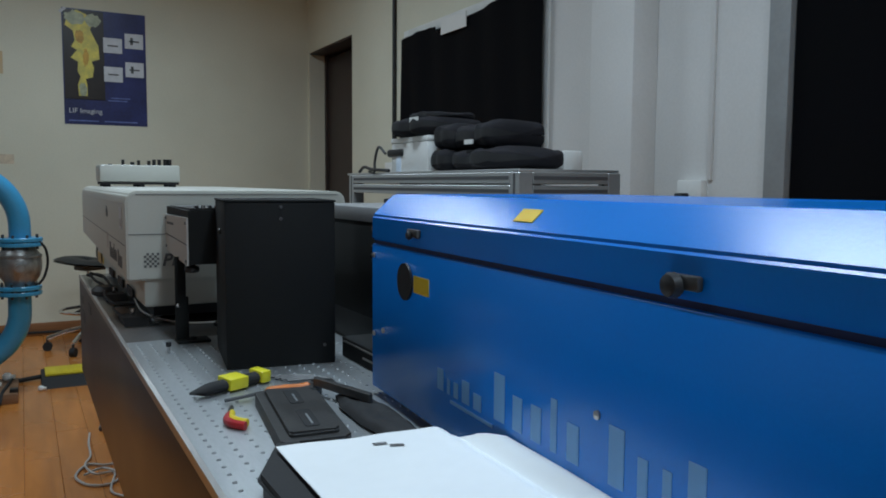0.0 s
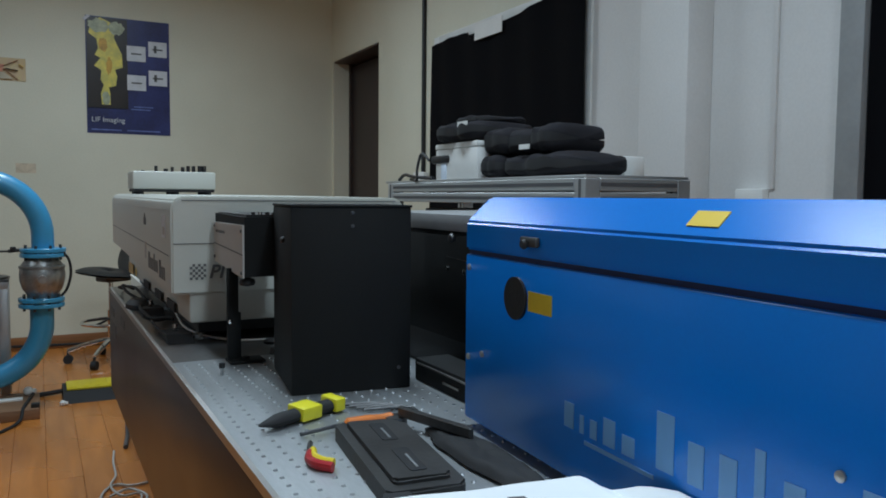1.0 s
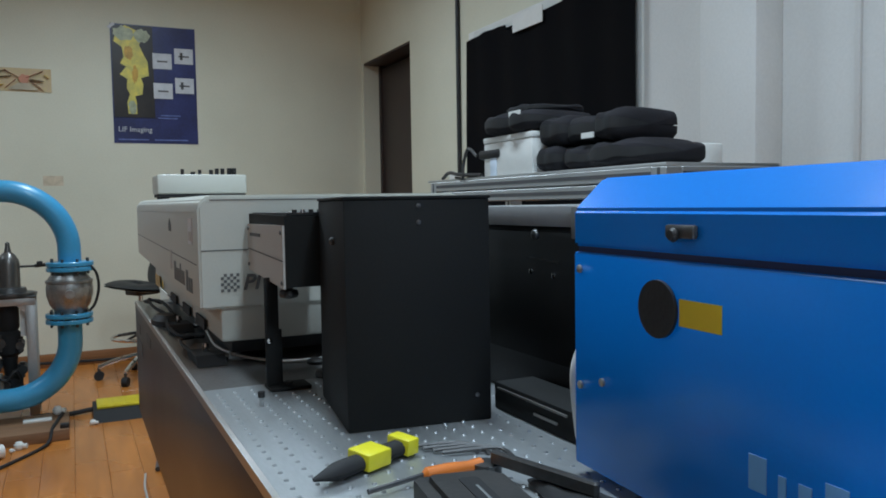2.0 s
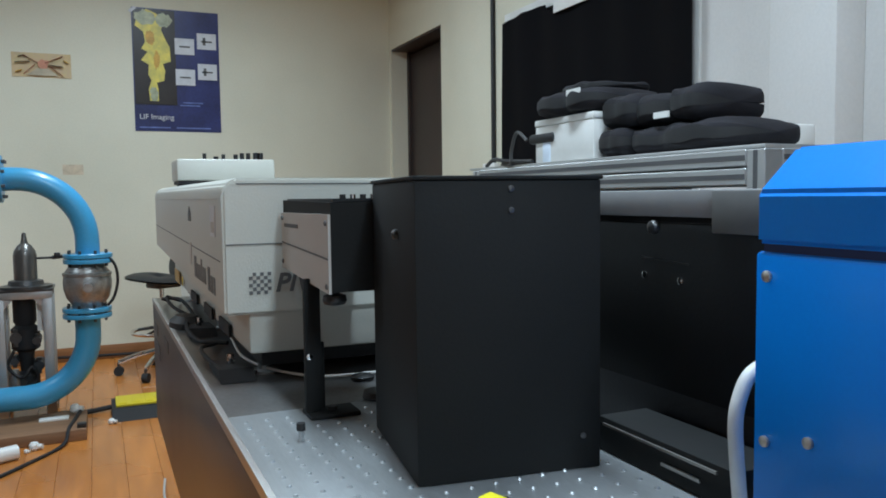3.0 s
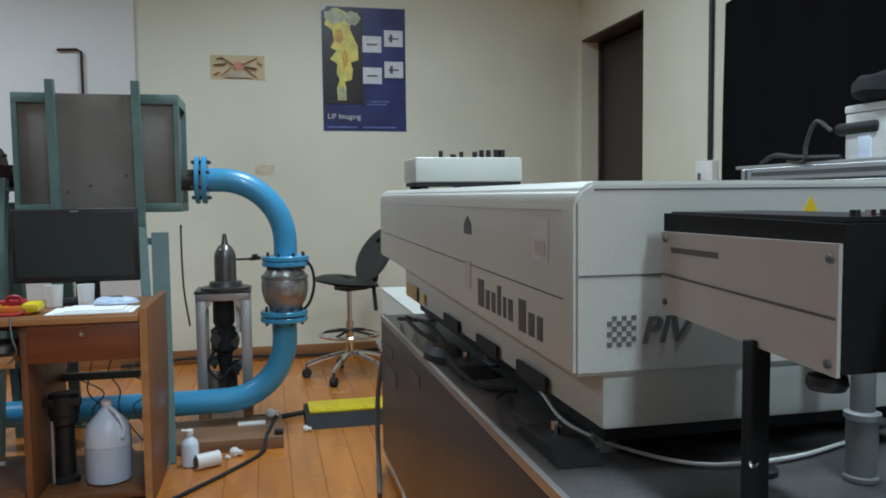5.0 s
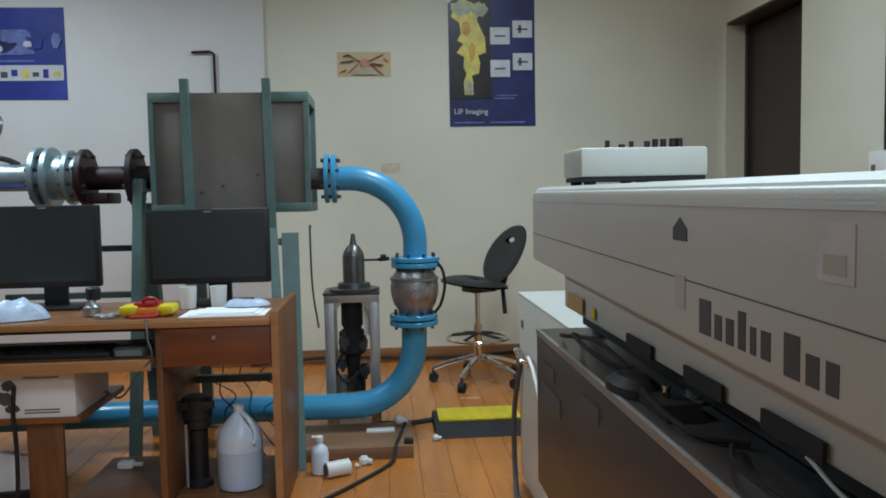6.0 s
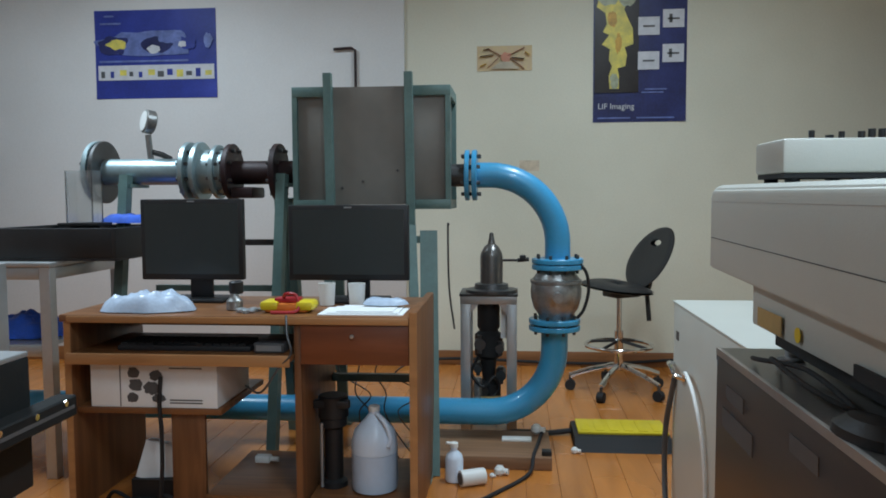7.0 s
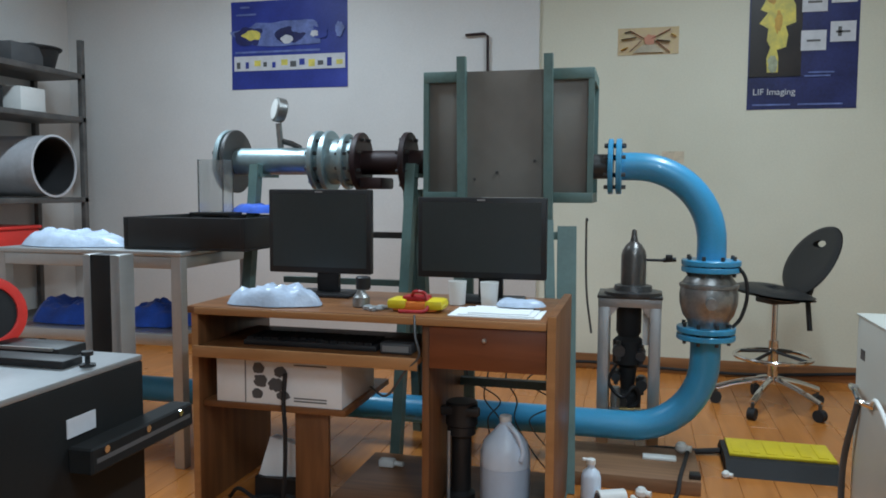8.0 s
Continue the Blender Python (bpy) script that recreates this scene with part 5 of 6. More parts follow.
part("fitting", lathe([(0.02, 0.16), (0.024, 0.2), (0.018, 0.26)], (0.30, 9.34, 0), "Z", 14), M_CAST, ms)
part("base_plate", box(0.21, 0.50, 9.29, 9.55, 0.085, 0.11, 0.002), M_STEELD, ms)
for x in (0.30, 0.40):
    part("bright_fitting", rod((x, 9.32, 0.13), (x, 9.32, 0.17), 0.018, n=12), M_TRIM, ms)
part("white_bracket", box(0.41, 0.44, 9.35, 9.37, 0.45, 0.62), M_WHITE, ms)

for x, d in ((0.267, 1), (0.439, -1)):
    part("corner_gusset", slab([(x, 0.622), (x + 0.04 * d, 0.622), (x, 0.575)], 0.03, "y", 9.303), M_ALU, ms)
for x, z, r in ((0.31, 0.42, 0.028), (0.405, 0.40, 0.022), (0.30, 0.30, 0.02), (0.41, 0.27, 0.026), (0.33, 0.19, 0.022)):
    part("pump_valve", rod((x, 9.33, z), (x, 9.41, z + 0.01), r, n=14, bm=rod((x, 9.35, z - r * 1.6), (x, 9.35, z + r * 1.6), r * 0.5, n=10)), M_STEELD, ms)
part("brass_tee", rod((0.31, 9.325, 0.16), (0.41, 9.325, 0.165), 0.011, n=10), mat("dull_brass", (0.45, 0.33, 0.14), 0.35, metal=0.8, var=0.2), ms, "dull brass tee piece")

# ---- lab chair ----
chair = thing("lab_chair", (1.075, 10.13, 0), "black moulded lab chair on a chrome five-star base", "chair")
CX, CY = 1.075, 10.13


def seat(u, v):
    a, r = 2 * math.pi * u, v
    k = 1 - 0.10 * math.cos(2 * a)
    z = 0.612 + 0.034 * (1 - r ** 4) - 0.008 * (1 - r) + 0.012 * math.sin(a)
    return (CX - 0.02 + 0.215 * r * k * math.cos(a), CY + 0.20 * r * k * math.sin(a), z + 0.018 * (-math.cos(a) * r))


sm = sheet(seat, 36, 8)
sheet(lambda u, v: Vector(seat(u, v)) - Vector((0, 0, 0.012 + 0.045 * (1 - v ** 3))), 36, 8, bm=sm)
part("seat", sm, M_BLACKP, chair)


def back(u, v, d=0.0):
    a, r = 2 * math.pi * u, v
    w, h = 0.205 * r * math.cos(a), (0.175 * r if r > 0.3 else 0.07 * r) * math.sin(a) + 0.115 * (1 - r)
    return Vector((CX + 0.225 + 0.62 * h - 0.35 * w * w + d + 0.10 * w, CY + w * 0.92, 0.772 + h))


bkm = bmesh.new()
ring0 = 0.26


def back_sheet(u, v, d):
    p = ring0 + (1 - ring0) * v
    q = back(u, p, d * (1 - max(0.0, v - 0.7) ** 2 * 8))
    return q


sheet(lambda u, v: back_sheet(u, v, 0.016), 40, 8, bm=bkm)
sheet(lambda u, v: back_sheet(u, v, -0.016), 40, 8, bm=bkm)
part("backrest", bkm, M_BLACKP, chair, "black moulded backrest with a grip hole")
part("back_bracket", sweep(glide([(CX + 0.06, CY, 0.58), (CX + 0.17, CY, 0.57), (CX + 0.215, CY, 0.62), (CX + 0.215, CY, 0.74)], 6), 0.018, 10), M_BLACKP, chair)
part("mechanism", box(CX - 0.07, CX + 0.10, CY - 0.07, CY + 0.07, 0.555, 0.59, 0.01), M_BLACKP, chair)
part("lever", rod((CX + 0.15, CY - 0.06, 0.57), (CX + 0.135, CY - 0.10, 0.42), 0.013, n=10), M_BLACKP, chair)
part("gas_column", rod((CX, CY, 0.14), (CX, CY, 0.56), 0.016, n=16, bm=rod((CX, CY, 0.13), (CX, CY, 0.36), 0.026, n=18)), M_CHROME, chair, "chrome gas column")
ringp = [(CX + 0.188 * math.cos(a), CY + 0.188 * math.sin(a), 0.275) for a in [2 * math.pi * k / 36 for k in range(37)]]
fr = part("foot_ring", sweep(ringp, 0.011, 10), M_CHROME, chair, "chrome foot ring")
for k in range(4):
    a = math.pi / 2 * k + 0.4
    part("ring_spoke", rod((CX + 0.02 * math.cos(a), CY + 0.02 * math.sin(a), 0.30), (CX + 0.188 * math.cos(a), CY + 0.188 * math.sin(a), 0.275), 0.009, n=8), M_BLACKP, fr)
for k in range(5):
    a = 2 * math.pi * k / 5 + 1.20
    tip = Vector((CX + 0.275 * math.cos(a), CY + 0.275 * math.sin(a), 0.085))
    arm = part("base_arm", sweep(glide([(CX + 0.03 * math.cos(a), CY + 0.03 * math.sin(a), 0.155), (CX + 0.16 * math.cos(a), CY + 0.16 * math.sin(a), 0.125), tip], 6), 0.016, 10), M_CHROME, chair, "curved chrome base arm")
    part("caster", rod(tip + Vector((-0.018 * math.sin(a), 0.018 * math.cos(a), -0.055)), tip + Vector((0.018 * math.sin(a), -0.018 * math.cos(a), -0.055)), 0.03, n=18), M_RUBBER, arm, "black caster")
    part("caster_stem", rod(tip - Vector((0, 0, 0.05)), tip, 0.009, n=8), M_STEELD, arm)

chair.rotation_euler = (0, 0, radians(30))

# ---- floor things ----
ramp = thing("cable_ramp", (0.95, 9.22, 0), "black rubber cable ramp with a yellow lid", "cable ramp")
part("base", slab([(9.045, 0), (9.11, 0.05), (9.36, 0.05), (9.43, 0)], 0.43, "x", 0.745), M_RUBBER, ramp)
part("lid", box(0.765, 1.17, 9.15, 9.36, 0.048, 0.062, 0.004), M_YELLOW, ramp, "bright yellow lid")
for k in range(6):
    part("lid_rib", box(0.78 + 0.065 * k, 0.82 + 0.065 * k, 9.17, 9.34, 0.062, 0.065, 0.001), M_YELLOW, ramp)
bd2 = thing("plank_board", (0.37, 8.98, 0), "flat brown board lying on the floor", "board")
part("board", box(0.12, 0.63, 8.80, 9.17, 0, 0.055, 0.004), M_CARD, bd2)
part("batten", box(0.59, 0.63, 8.82, 8.86, 0.055, 0.075, 0.002), M_BLACKP, bd2)
wl = solo("paper_slip", box(0.42, 0.55, 9.00, 9.05, 0.055, 0.067, 0.003), M_WHITE, (0.48, 9.02, 0.055), "white plastic strip on the board", "strip")
pb3 = thing("spray_bottle", (0.236, 8.66, 0), "small white plastic bottle standing on the floor", "bottle")
part("bottle", lathe([(0.033, 0.002), (0.036, 0.006), (0.036, 0.09), (0.03, 0.11), (0.013, 0.125), (0.013, 0.14)], (0.236, 8.66, 0), "Z", 24), M_MILKY, pb3)
part("cap", lathe([(0.016, 0.138), (0.016, 0.155), (0.012, 0.158)], (0.236, 8.66, 0), "Z", 16), M_WHITE, pb3)
part("nozzle", rod((0.236, 8.66, 0.152), (0.205, 8.65, 0.158), 0.006, n=8), M_WHITE, pb3)
rl = thing("pipe_offcut", (0.30, 8.63, 0), "short white plastic pipe piece lying on its side", "pipe piece")
pp = lathe([(0.024, 0), (0.032, 0), (0.032, 0.10), (0.024, 0.10), (0.024, 0.0)], (0, 0, 0), "X", 28)
bmesh.ops.transform(pp, matrix=pose(0.265, 8.60, 0.032, 0, 0, 25), verts=pp.verts)
part("tube", pp, M_WHITE, rl)
part("core", rod((0.262, 8.598, 0.032), (0.27, 8.602, 0.032), 0.023, n=20), M_INK, rl)
for x, y, r in ((0.415, 8.74, 0.022), (0.385, 8.71, 0.010), (0.575, 9.13, 0.024), (0.74, 9.03, 0.016)):
    fit_ = thing("pipe_fitting", (x, y, 0.055 if 0.13 < x < 0.63 and 8.8 < y < 9.17 else 0), "small white plastic pipe fitting", "fitting")
    z0 = 0.055 if 0.13 < x < 0.63 and 8.8 < y < 9.17 else 0.0
    part("body", lathe([(r * 0.6, z0), (r, z0 + r * 0.5), (r, z0 + r * 1.2), (r * 0.6, z0 + r * 1.7)], (x, y, 0), "Z", 18), M_WHITE, fit_)
    part("socket", rod((x, y, z0 + r * 0.8), (x + r * 1.6, y - r * 0.5, z0 + r * 0.8), r * 0.55, n=12), M_WHITE, fit_)
cable("floor_cable", [(0.60, 9.12, 0.063), (0.575, 8.95, 0.063), (0.555, 8.82, 0.06), (0.53, 8.72, 0.012), (0.40, 8.52, 0.008), (0.28, 8.36, 0.008), (0.16, 8.20, 0.008), (0.05, 8.0, 0.008)], 0.008, M_RUBBER, "black cable running over the floor")
cable("floor_cable", [(0.745, 9.30, 0.02), (0.60, 9.27, 0.014), (0.50, 9.22, 0.034), (0.3, 9.21, 0.014), (0.1, 9.25, 0.014)], 0.013, M_RUBBER, "thick black cable leading from the ramp")
cable("wall_cable", [(2.2, YB - 0.03, 0.11), (1.2, YB - 0.03, 0.03), (0.7, YB - 0.05, 0.03), (0.1, YB - 0.06, 0.05), (-0.4, YB - 0.07, 0.02)], 0.010, M_RUBBER, "black cable along the skirting board")
cable("loose_wire", [(0.80, 5.8, 0.006), (0.74, 6.0, 0.05), (0.70, 5.85, 0.006), (0.78, 5.6, 0.03), (0.82, 5.9, 0.006)], 0.004, M_MILKY, "loose pale wire coiled on the floor by the table")

# ---- computer desk ----
desk = thing("computer_desk", (-0.49, 8.5, 0), "brown wood-print computer desk with an open keyboard tray", "desk")
DX0, DX1, DY0, DY1, DZ = -1.135, 0.145, 8.235, 8.78, 0.722
part("desktop", box(DX0, DX1 - 0.028, DY0, DY1, DZ - 0.025, DZ, 0.003), M_DESK, desk)
part("front_edge", box(DX0 + 0.03, DX1 - 0.03, DY0 - 0.006, DY0 - 0.0005, DZ - 0.027, DZ - 0.003, 0.002), M_DESKEDGE, desk)
part("side_panel", box(DX1 - 0.028, DX1, DY0 - 0.004, DY1, 0, DZ + 0.02, 0.004), M_DESKV, desk)
part("side_edge", box(DX1 - 0.027, DX1 - 0.001, DY0 - 0.008, DY0 - 0.0045, 0, DZ + 0.018), M_DESKEDGE, desk, "pale edge banding")
part("side_panel", box(DX0 + 0.012, DX0 + 0.038, DY0 + 0.01, DY1, 0, DZ - 0.026, 0.003), M_DESKV, desk)
part("side_edge", box(DX0 + 0.013, DX0 + 0.037, DY0 + 0.005, DY0 + 0.0095, 0, DZ - 0.027), M_DESKEDGE, desk)
part("middle_panel", box(-0.29, -0.265, DY0 + 0.02, DY1 - 0.01, 0.0, DZ - 0.026, 0.003), M_DESKV, desk)
part("drawer_front", box(-0.262, DX1 - 0.03, DY0 + 0.004, DY0 + 0.022, 0.555, DZ - 0.03, 0.003), M_REDWOOD, desk, "reddish drawer front")
part("drawer_knob", lathe([(0.005, 0), (0.008, -0.008), (0.006, -0.014), (0.002, -0.015)], (-0.08, DY0 + 0.004, 0.655), "Y", 14), M_TRIM, desk)
part("drawer_box", box(-0.255, DX1 - 0.035, DY0 + 0.022, DY1 - 0.08, 0.56, DZ - 0.04), M_DESKV, desk)
part("keyboard_tray", box(DX0 + 0.045, -0.293, DY0 - 0.03, DY1 - 0.12, 0.567, 0.585, 0.002), M_DESK, desk)
part("tray_edge", box(DX0 + 0.043, -0.291, DY0 - 0.036, DY0 - 0.03, 0.552, 0.592, 0.002), M_DESKEDGE, desk, "pale edge of the tray")
part("cpu_shelf", box(DX0 + 0.04, -0.56, DY0 + 0.03, DY1 - 0.05, 0.362, 0.384, 0.002), M_DESK, desk)
part("shelf_post", box(-0.755, -0.63, DY0 + 0.05, DY0 + 0.07, 0.03, 0.362, 0.003), M_DESKV, desk)
part("floor_shelf", box(-0.626, -0.295, DY0 + 0.03, DY1 - 0.02, 0.05, 0.072, 0.002), M_DESK, desk)
part("floor_shelf", box(-0.26, DX1 - 0.03, DY0 + 0.03, DY1 - 0.02, 0.03, 0.052, 0.002), M_DESK, desk)
part("back_rail", box(DX0 + 0.04, DX1 - 0.03, DY1 - 0.02, DY1 - 0.005, 0.60, DZ - 0.026), M_DESKV, desk)

kb = thing("keyboard", (-0.70, 8.36, 0.585), "black keyboard on the pulled-out tray", "keyboard")
part("base", box(-0.95, -0.46, 8.29, 8.44, 0.585, 0.605, 0.004), M_KEYS, kb)
for j in range(5):
    for i in range(15):
        if j == 0 and 4 <= i <= 8:
            continue
        x = -0.94 + 0.0312 * i
        part("key", box(x, x + 0.026, 8.297 + 0.028 * j, 8.297 + 0.028 * j + 0.023, 0.605, 0.613), M_BLACKP, kb)
dv = thing("grey_adapter", (-0.38, 8.32, 0.585), "grey adapter lying on the keyboard tray", "adapter")
part("case", box(-0.44, -0.33, 8.27, 8.36, 0.586, 0.622, 0.006), M_DGREY, dv)
part("face", box(-0.43, -0.34, 8.266, 8.27, 0.594, 0.614), M_STEEL, dv)


def monitor(x0, x1, z0, z1, y, turn, label):
    ob = thing("monitor", ((x0 + x1) / 2, y, DZ), label, "monitor", group="monitors on the desk")
    part("bezel", box(x0, x1, y, y + 0.035, z0, z1, 0.006), M_BLACKP, ob)
    part("screen", box(x0 + 0.018, x1 - 0.018, y - 0.0015, y, z0 + 0.024, z1 - 0.018), M_SCREEN, ob)
    part("mark", box((x0 + x1) / 2 - 0.015, (x0 + x1) / 2 + 0.015, y - 0.002, y - 0.0005, z1 - 0.012, z1 - 0.007), M_STEEL, ob)
    c = (x0 + x1) / 2 + turn
    part("neck", box(c - 0.045, c + 0.045, y + 0.036, y + 0.06, DZ + 0.012, z0 + 0.12, 0.004), M_BLACKP, ob)
    part("foot", box(c - 0.12, c + 0.12, y - 0.05, y + 0.12, DZ, DZ + 0.014, 0.005), M_BLACKP, ob)
    return ob


monitor(-1.005, -0.588, 0.808, 1.128, 8.6, 0.02, "switched-off dark flat monitor with narrow bezel")
monitor(-0.405, 0.068, 0.808, 1.102, 8.6, 0.03, "wide switched-off black monitor on the desk")
solo("plastic_film", cloth(-0.86, 8.35, DZ, 0.18, 0.09, 0.082, 11, 11), M_FILM, (-0.83, 8.36, DZ), "crumpled pale blue plastic bag on the desk", "plastic bag")
jar = thing("steel_jar", (-0.545, 8.38, DZ), "small dull metal jar with a black top", "jar")
part("jar_body", lathe([(0.02, 0), (0.03, 0.004), (0.03, 0.035), (0.016, 0.05), (0.014, 0.06)], (-0.545, 8.38, DZ), "Z", 20), M_CAST, jar)
part("jar_top", lathe([(0.022, 0.058), (0.026, 0.064), (0.026, 0.10), (0.02, 0.105)], (-0.545, 8.40, DZ), "Z", 18), M_BLACKP, jar)
for x, y, r in ((-0.50, 8.33, 0.02), (-0.46, 8.345, 0.016), (-0.475, 8.30, 0.014)):
    sp = thing("metal_fitting", (x, y, DZ), "small grey metal fitting lying on the desk", "fitting")
    part("ring", lathe([(r * 0.5, 0), (r, 0.002), (r, 0.012), (r * 0.5, 0.016)], (x, y, DZ), "Z", 16), M_STEEL, sp)
    part("stub", rod((x, y, DZ + 0.008), (x + 0.03, y + 0.005, DZ + 0.008), 0.006, n=8), M_STEEL, sp)
mm_ = thing("multimeter", (-0.33, 8.35, DZ), "yellow and red multimeter lying on the desk", "multimeter")
part("holster", box(-0.415, -0.255, 8.31, 8.40, DZ + 0.001, DZ + 0.035, 0.012), M_ORANGE, mm_, "orange-yellow rubber holster")
part("meter_face", box(-0.38, -0.29, 8.325, 8.385, DZ + 0.034, DZ + 0.052, 0.006), M_RED, mm_, "dark red face with leads")
part("side_grip", box(-0.43, -0.36, 8.305, 8.40, DZ + 0.008, DZ + 0.043, 0.014), M_YELLOW, mm_)
part("side_grip", box(-0.30, -0.235, 8.305, 8.40, DZ + 0.008, DZ + 0.043, 0.014), M_YELLOW, mm_)
part("test_lead", sweep(glide([(-0.35, 8.34, DZ + 0.05), (-0.33, 8.31, DZ + 0.07), (-0.30, 8.33, DZ + 0.06), (-0.29, 8.30, DZ + 0.01), (-0.38, 8.285, DZ + 0.006)], 6), 0.006, 8), M_RED, mm_)
for k in range(3):
    solo("paper_sheet", box(-0.21 + 0.03 * k, 0.09 - 0.02 * k, 8.27 + 0.015 * k, 8.45, DZ + 0.004 * k, DZ + 0.0035 + 0.004 * k), M_PAPER, (-0.06, 8.35, DZ + 0.004 * k), "white paper sheets on the desk", "paper", group="papers")
solo("plastic_film", cloth(0.0, 8.45, DZ + 0.012, 0.085, 0.05, 0.03, 17), M_FILM, (0.0, 8.45, DZ + 0.012), "crumpled clear plastic wrap on the papers", "plastic wrap")
for x, h in ((-0.235, 0.085), (-0.12, 0.085)):
    solo("white_cup", lathe([(0.024, 0), (0.028, 0.002), (0.033, h), (0.030, h), (0.025, 0.006), (0, 0.005)], (x, 8.52, DZ), "Z", 20), M_WHITE, (x, 8.52, DZ), "small white plastic cup on the desk", "cup", group="cups")
cable("desk_cable", [(-0.31, 8.235, DZ + 0.004), (-0.30, 8.21, 0.66), (-0.285, 8.20, 0.60), (-0.33, 8.205, 0.55), (-0.4, 8.22, 0.46), (-0.5, 8.35, 0.45)], 0.004, M_STEELD, "thin grey cable hanging over the desk edge")

# white printed carton on the shelf
ct = thing("printed_carton", (-0.80, 8.42, 0.384), "white carton with black and grey product pictures", "carton")
part("carton", box(-1.045, -0.575, 8.27, 8.60, 0.384, 0.548, 0.003), M_PAPER, ct)
for x, z, r in ((-0.885, 0.51, 0.024), (-0.875, 0.465, 0.028), (-0.89, 0.42, 0.022), (-0.80, 0.50, 0.024), (-0.815, 0.455, 0.03), (-0.79, 0.418, 0.022)):
    part("picture", slab(blob(x, z, r, r * 0.8, x * 30), 0.0008, "y", 8.2688), M_DGREY, ct)
part("fold_line", box(-0.935, -0.931, 8.269, 8.27, 0.388, 0.545), M_INK, ct)
for z in (0.40, 0.41, 0.525):
    part("print_bar", box(-0.75, -0.63, 8.2692, 8.27, z, z + 0.005), M_INK, ct)
cable("black_lead", [(-0.775, 8.255, 0.50), (-0.78, 8.25, 0.40), (-0.775, 8.25, 0.30), (-0.78, 8.255, 0.15), (-0.80, 8.27, 0.02)], 0.008, M_RUBBER, "black lead hanging down before the carton")
lc = thing("leaning_carton", (-0.87, 8.42, 0), "small white carton leaning under the desk", "carton")
lcm = box(-0.09, 0.09, -0.04, 0.04, 0.0, 0.14, 0.002)
bmesh.ops.transform(lcm, matrix=pose(-0.86, 8.42, 0.06, -12, 14, 6), verts=lcm.verts)
part("box", lcm, M_PAPER, lc)
part("support", box(-0.95, -0.77, 8.36, 8.50, 0, 0.085), M_BLACKP, lc)
cable("tangled_cable", [(-1.04, 8.34, 0.01), (-0.98, 8.30, 0.06), (-0.9, 8.32, 0.01), (-0.8, 8.30, 0.05), (-0.72, 8.33, 0.012), (-0.82, 8.36, 0.02), (-0.95, 8.35, 0.012)], 0.007, M_RUBBER, "tangled black cable under the desk")
jug = thing("plastic_jug", (-0.04, 8.42, 0.052), "milky plastic jug half full of liquid", "jug")
JX, JY, JZ = -0.04, 8.42, 0.052
part("jug_body", lathe([(0.05, 0.145), (0.085, 0.146), (0.085, 0.185), (0.074, 0.225), (0.040, 0.262), (0.020, 0.285), (0.018, 0.30)], (JX, JY, JZ), "Z", 28), M_MILKY, jug)
part("liquid", lathe([(0.062, 0), (0.082, 0.008), (0.0855, 0.03), (0.0855, 0.145), (0.04, 0.1455)], (JX, JY, JZ), "Z", 28), M_WATER, jug, "bluish liquid in the lower half")
part("jug_handle", sweep(glide([(JX + 0.012, JY - 0.02, JZ + 0.29), (JX + 0.045, JY - 0.045, JZ + 0.265), (JX + 0.068, JY - 0.056, JZ + 0.215), (JX + 0.062, JY - 0.062, JZ + 0.18)], 6), 0.009, 10), M_MILKY, jug)
part("jug_cap", lathe([(0.021, 0.295), (0.021, 0.312), (0.018, 0.314)], (JX, JY, JZ), "Z", 18), M_WHITE, jug)
fl = thing("filter_column", (-0.20, 8.45, 0.052), "dark pump column beside the plastic jug", "pump")
part("column", lathe([(0.05, 0), (0.05, 0.02), (0.035, 0.03), (0.035, 0.22), (0.05, 0.23), (0.05, 0.26), (0.056, 0.265), (0.056, 0.34), (0.05, 0.345)], (-0.20, 8.45, 0.052), "Z", 20), M_BLACKP, fl)
part("guide_rod", rod((-0.235, 8.405, 0.06), (-0.235, 8.405, 0.30), 0.006, n=8), M_STEEL, fl)
part("handle", box(-0.265, -0.13, 8.40, 8.43, 0.355, 0.385, 0.005), M_BLACKP, fl)

wt = thing("white_scrap", (-0.52, 8.62, 0.072), "small white plastic offcut on the desk's floor shelf", "offcut")
part("block", box(-0.56, -0.50, 8.60, 8.64, 0.072, 0.10, 0.005), M_WHITE, wt)
part("spout", rod((-0.50, 8.62, 0.086), (-0.465, 8.615, 0.086), 0.010, n=10), M_WHITE, wt)
rng_w = random.Random(8)
for k in range(4):
    x0 = -0.20 + 0.075 * k
    pts = [(x0, 8.80, 0.63)] + [(x0 + rng_w.uniform(-0.07, 0.07), 8.81 + rng_w.uniform(0.0, 0.05), 0.56 - 0.085 * i) for i in range(5)] + [(x0 + 0.05, 8.84, 0.10), (x0 + 0.12, 8.86, 0.007)]
    cable("hanging_wire", pts, 0.003, M_STEELD, "dark wire hanging down behind the desk")

# ---- left part of the room ----
at = thing("profile_table", (-1.6, 8.9, 0), "aluminium profile table with a pale top", "table")
AX0, AX1, AY0, AY1, AZ = -2.25, -1.36, 8.55, 9.15, 0.86
part("table_top", box(AX0, AX1, AY0, AY1, AZ, AZ + 0.018, 0.002), M_ALU, at)
for x in (AX0 + 0.005, AX1 - 0.05):
    for y in (AY0 + 0.005, AY1 - 0.05):
        profile("leg", x, x + 0.045, y, y + 0.045, 0, AZ, "z", at)
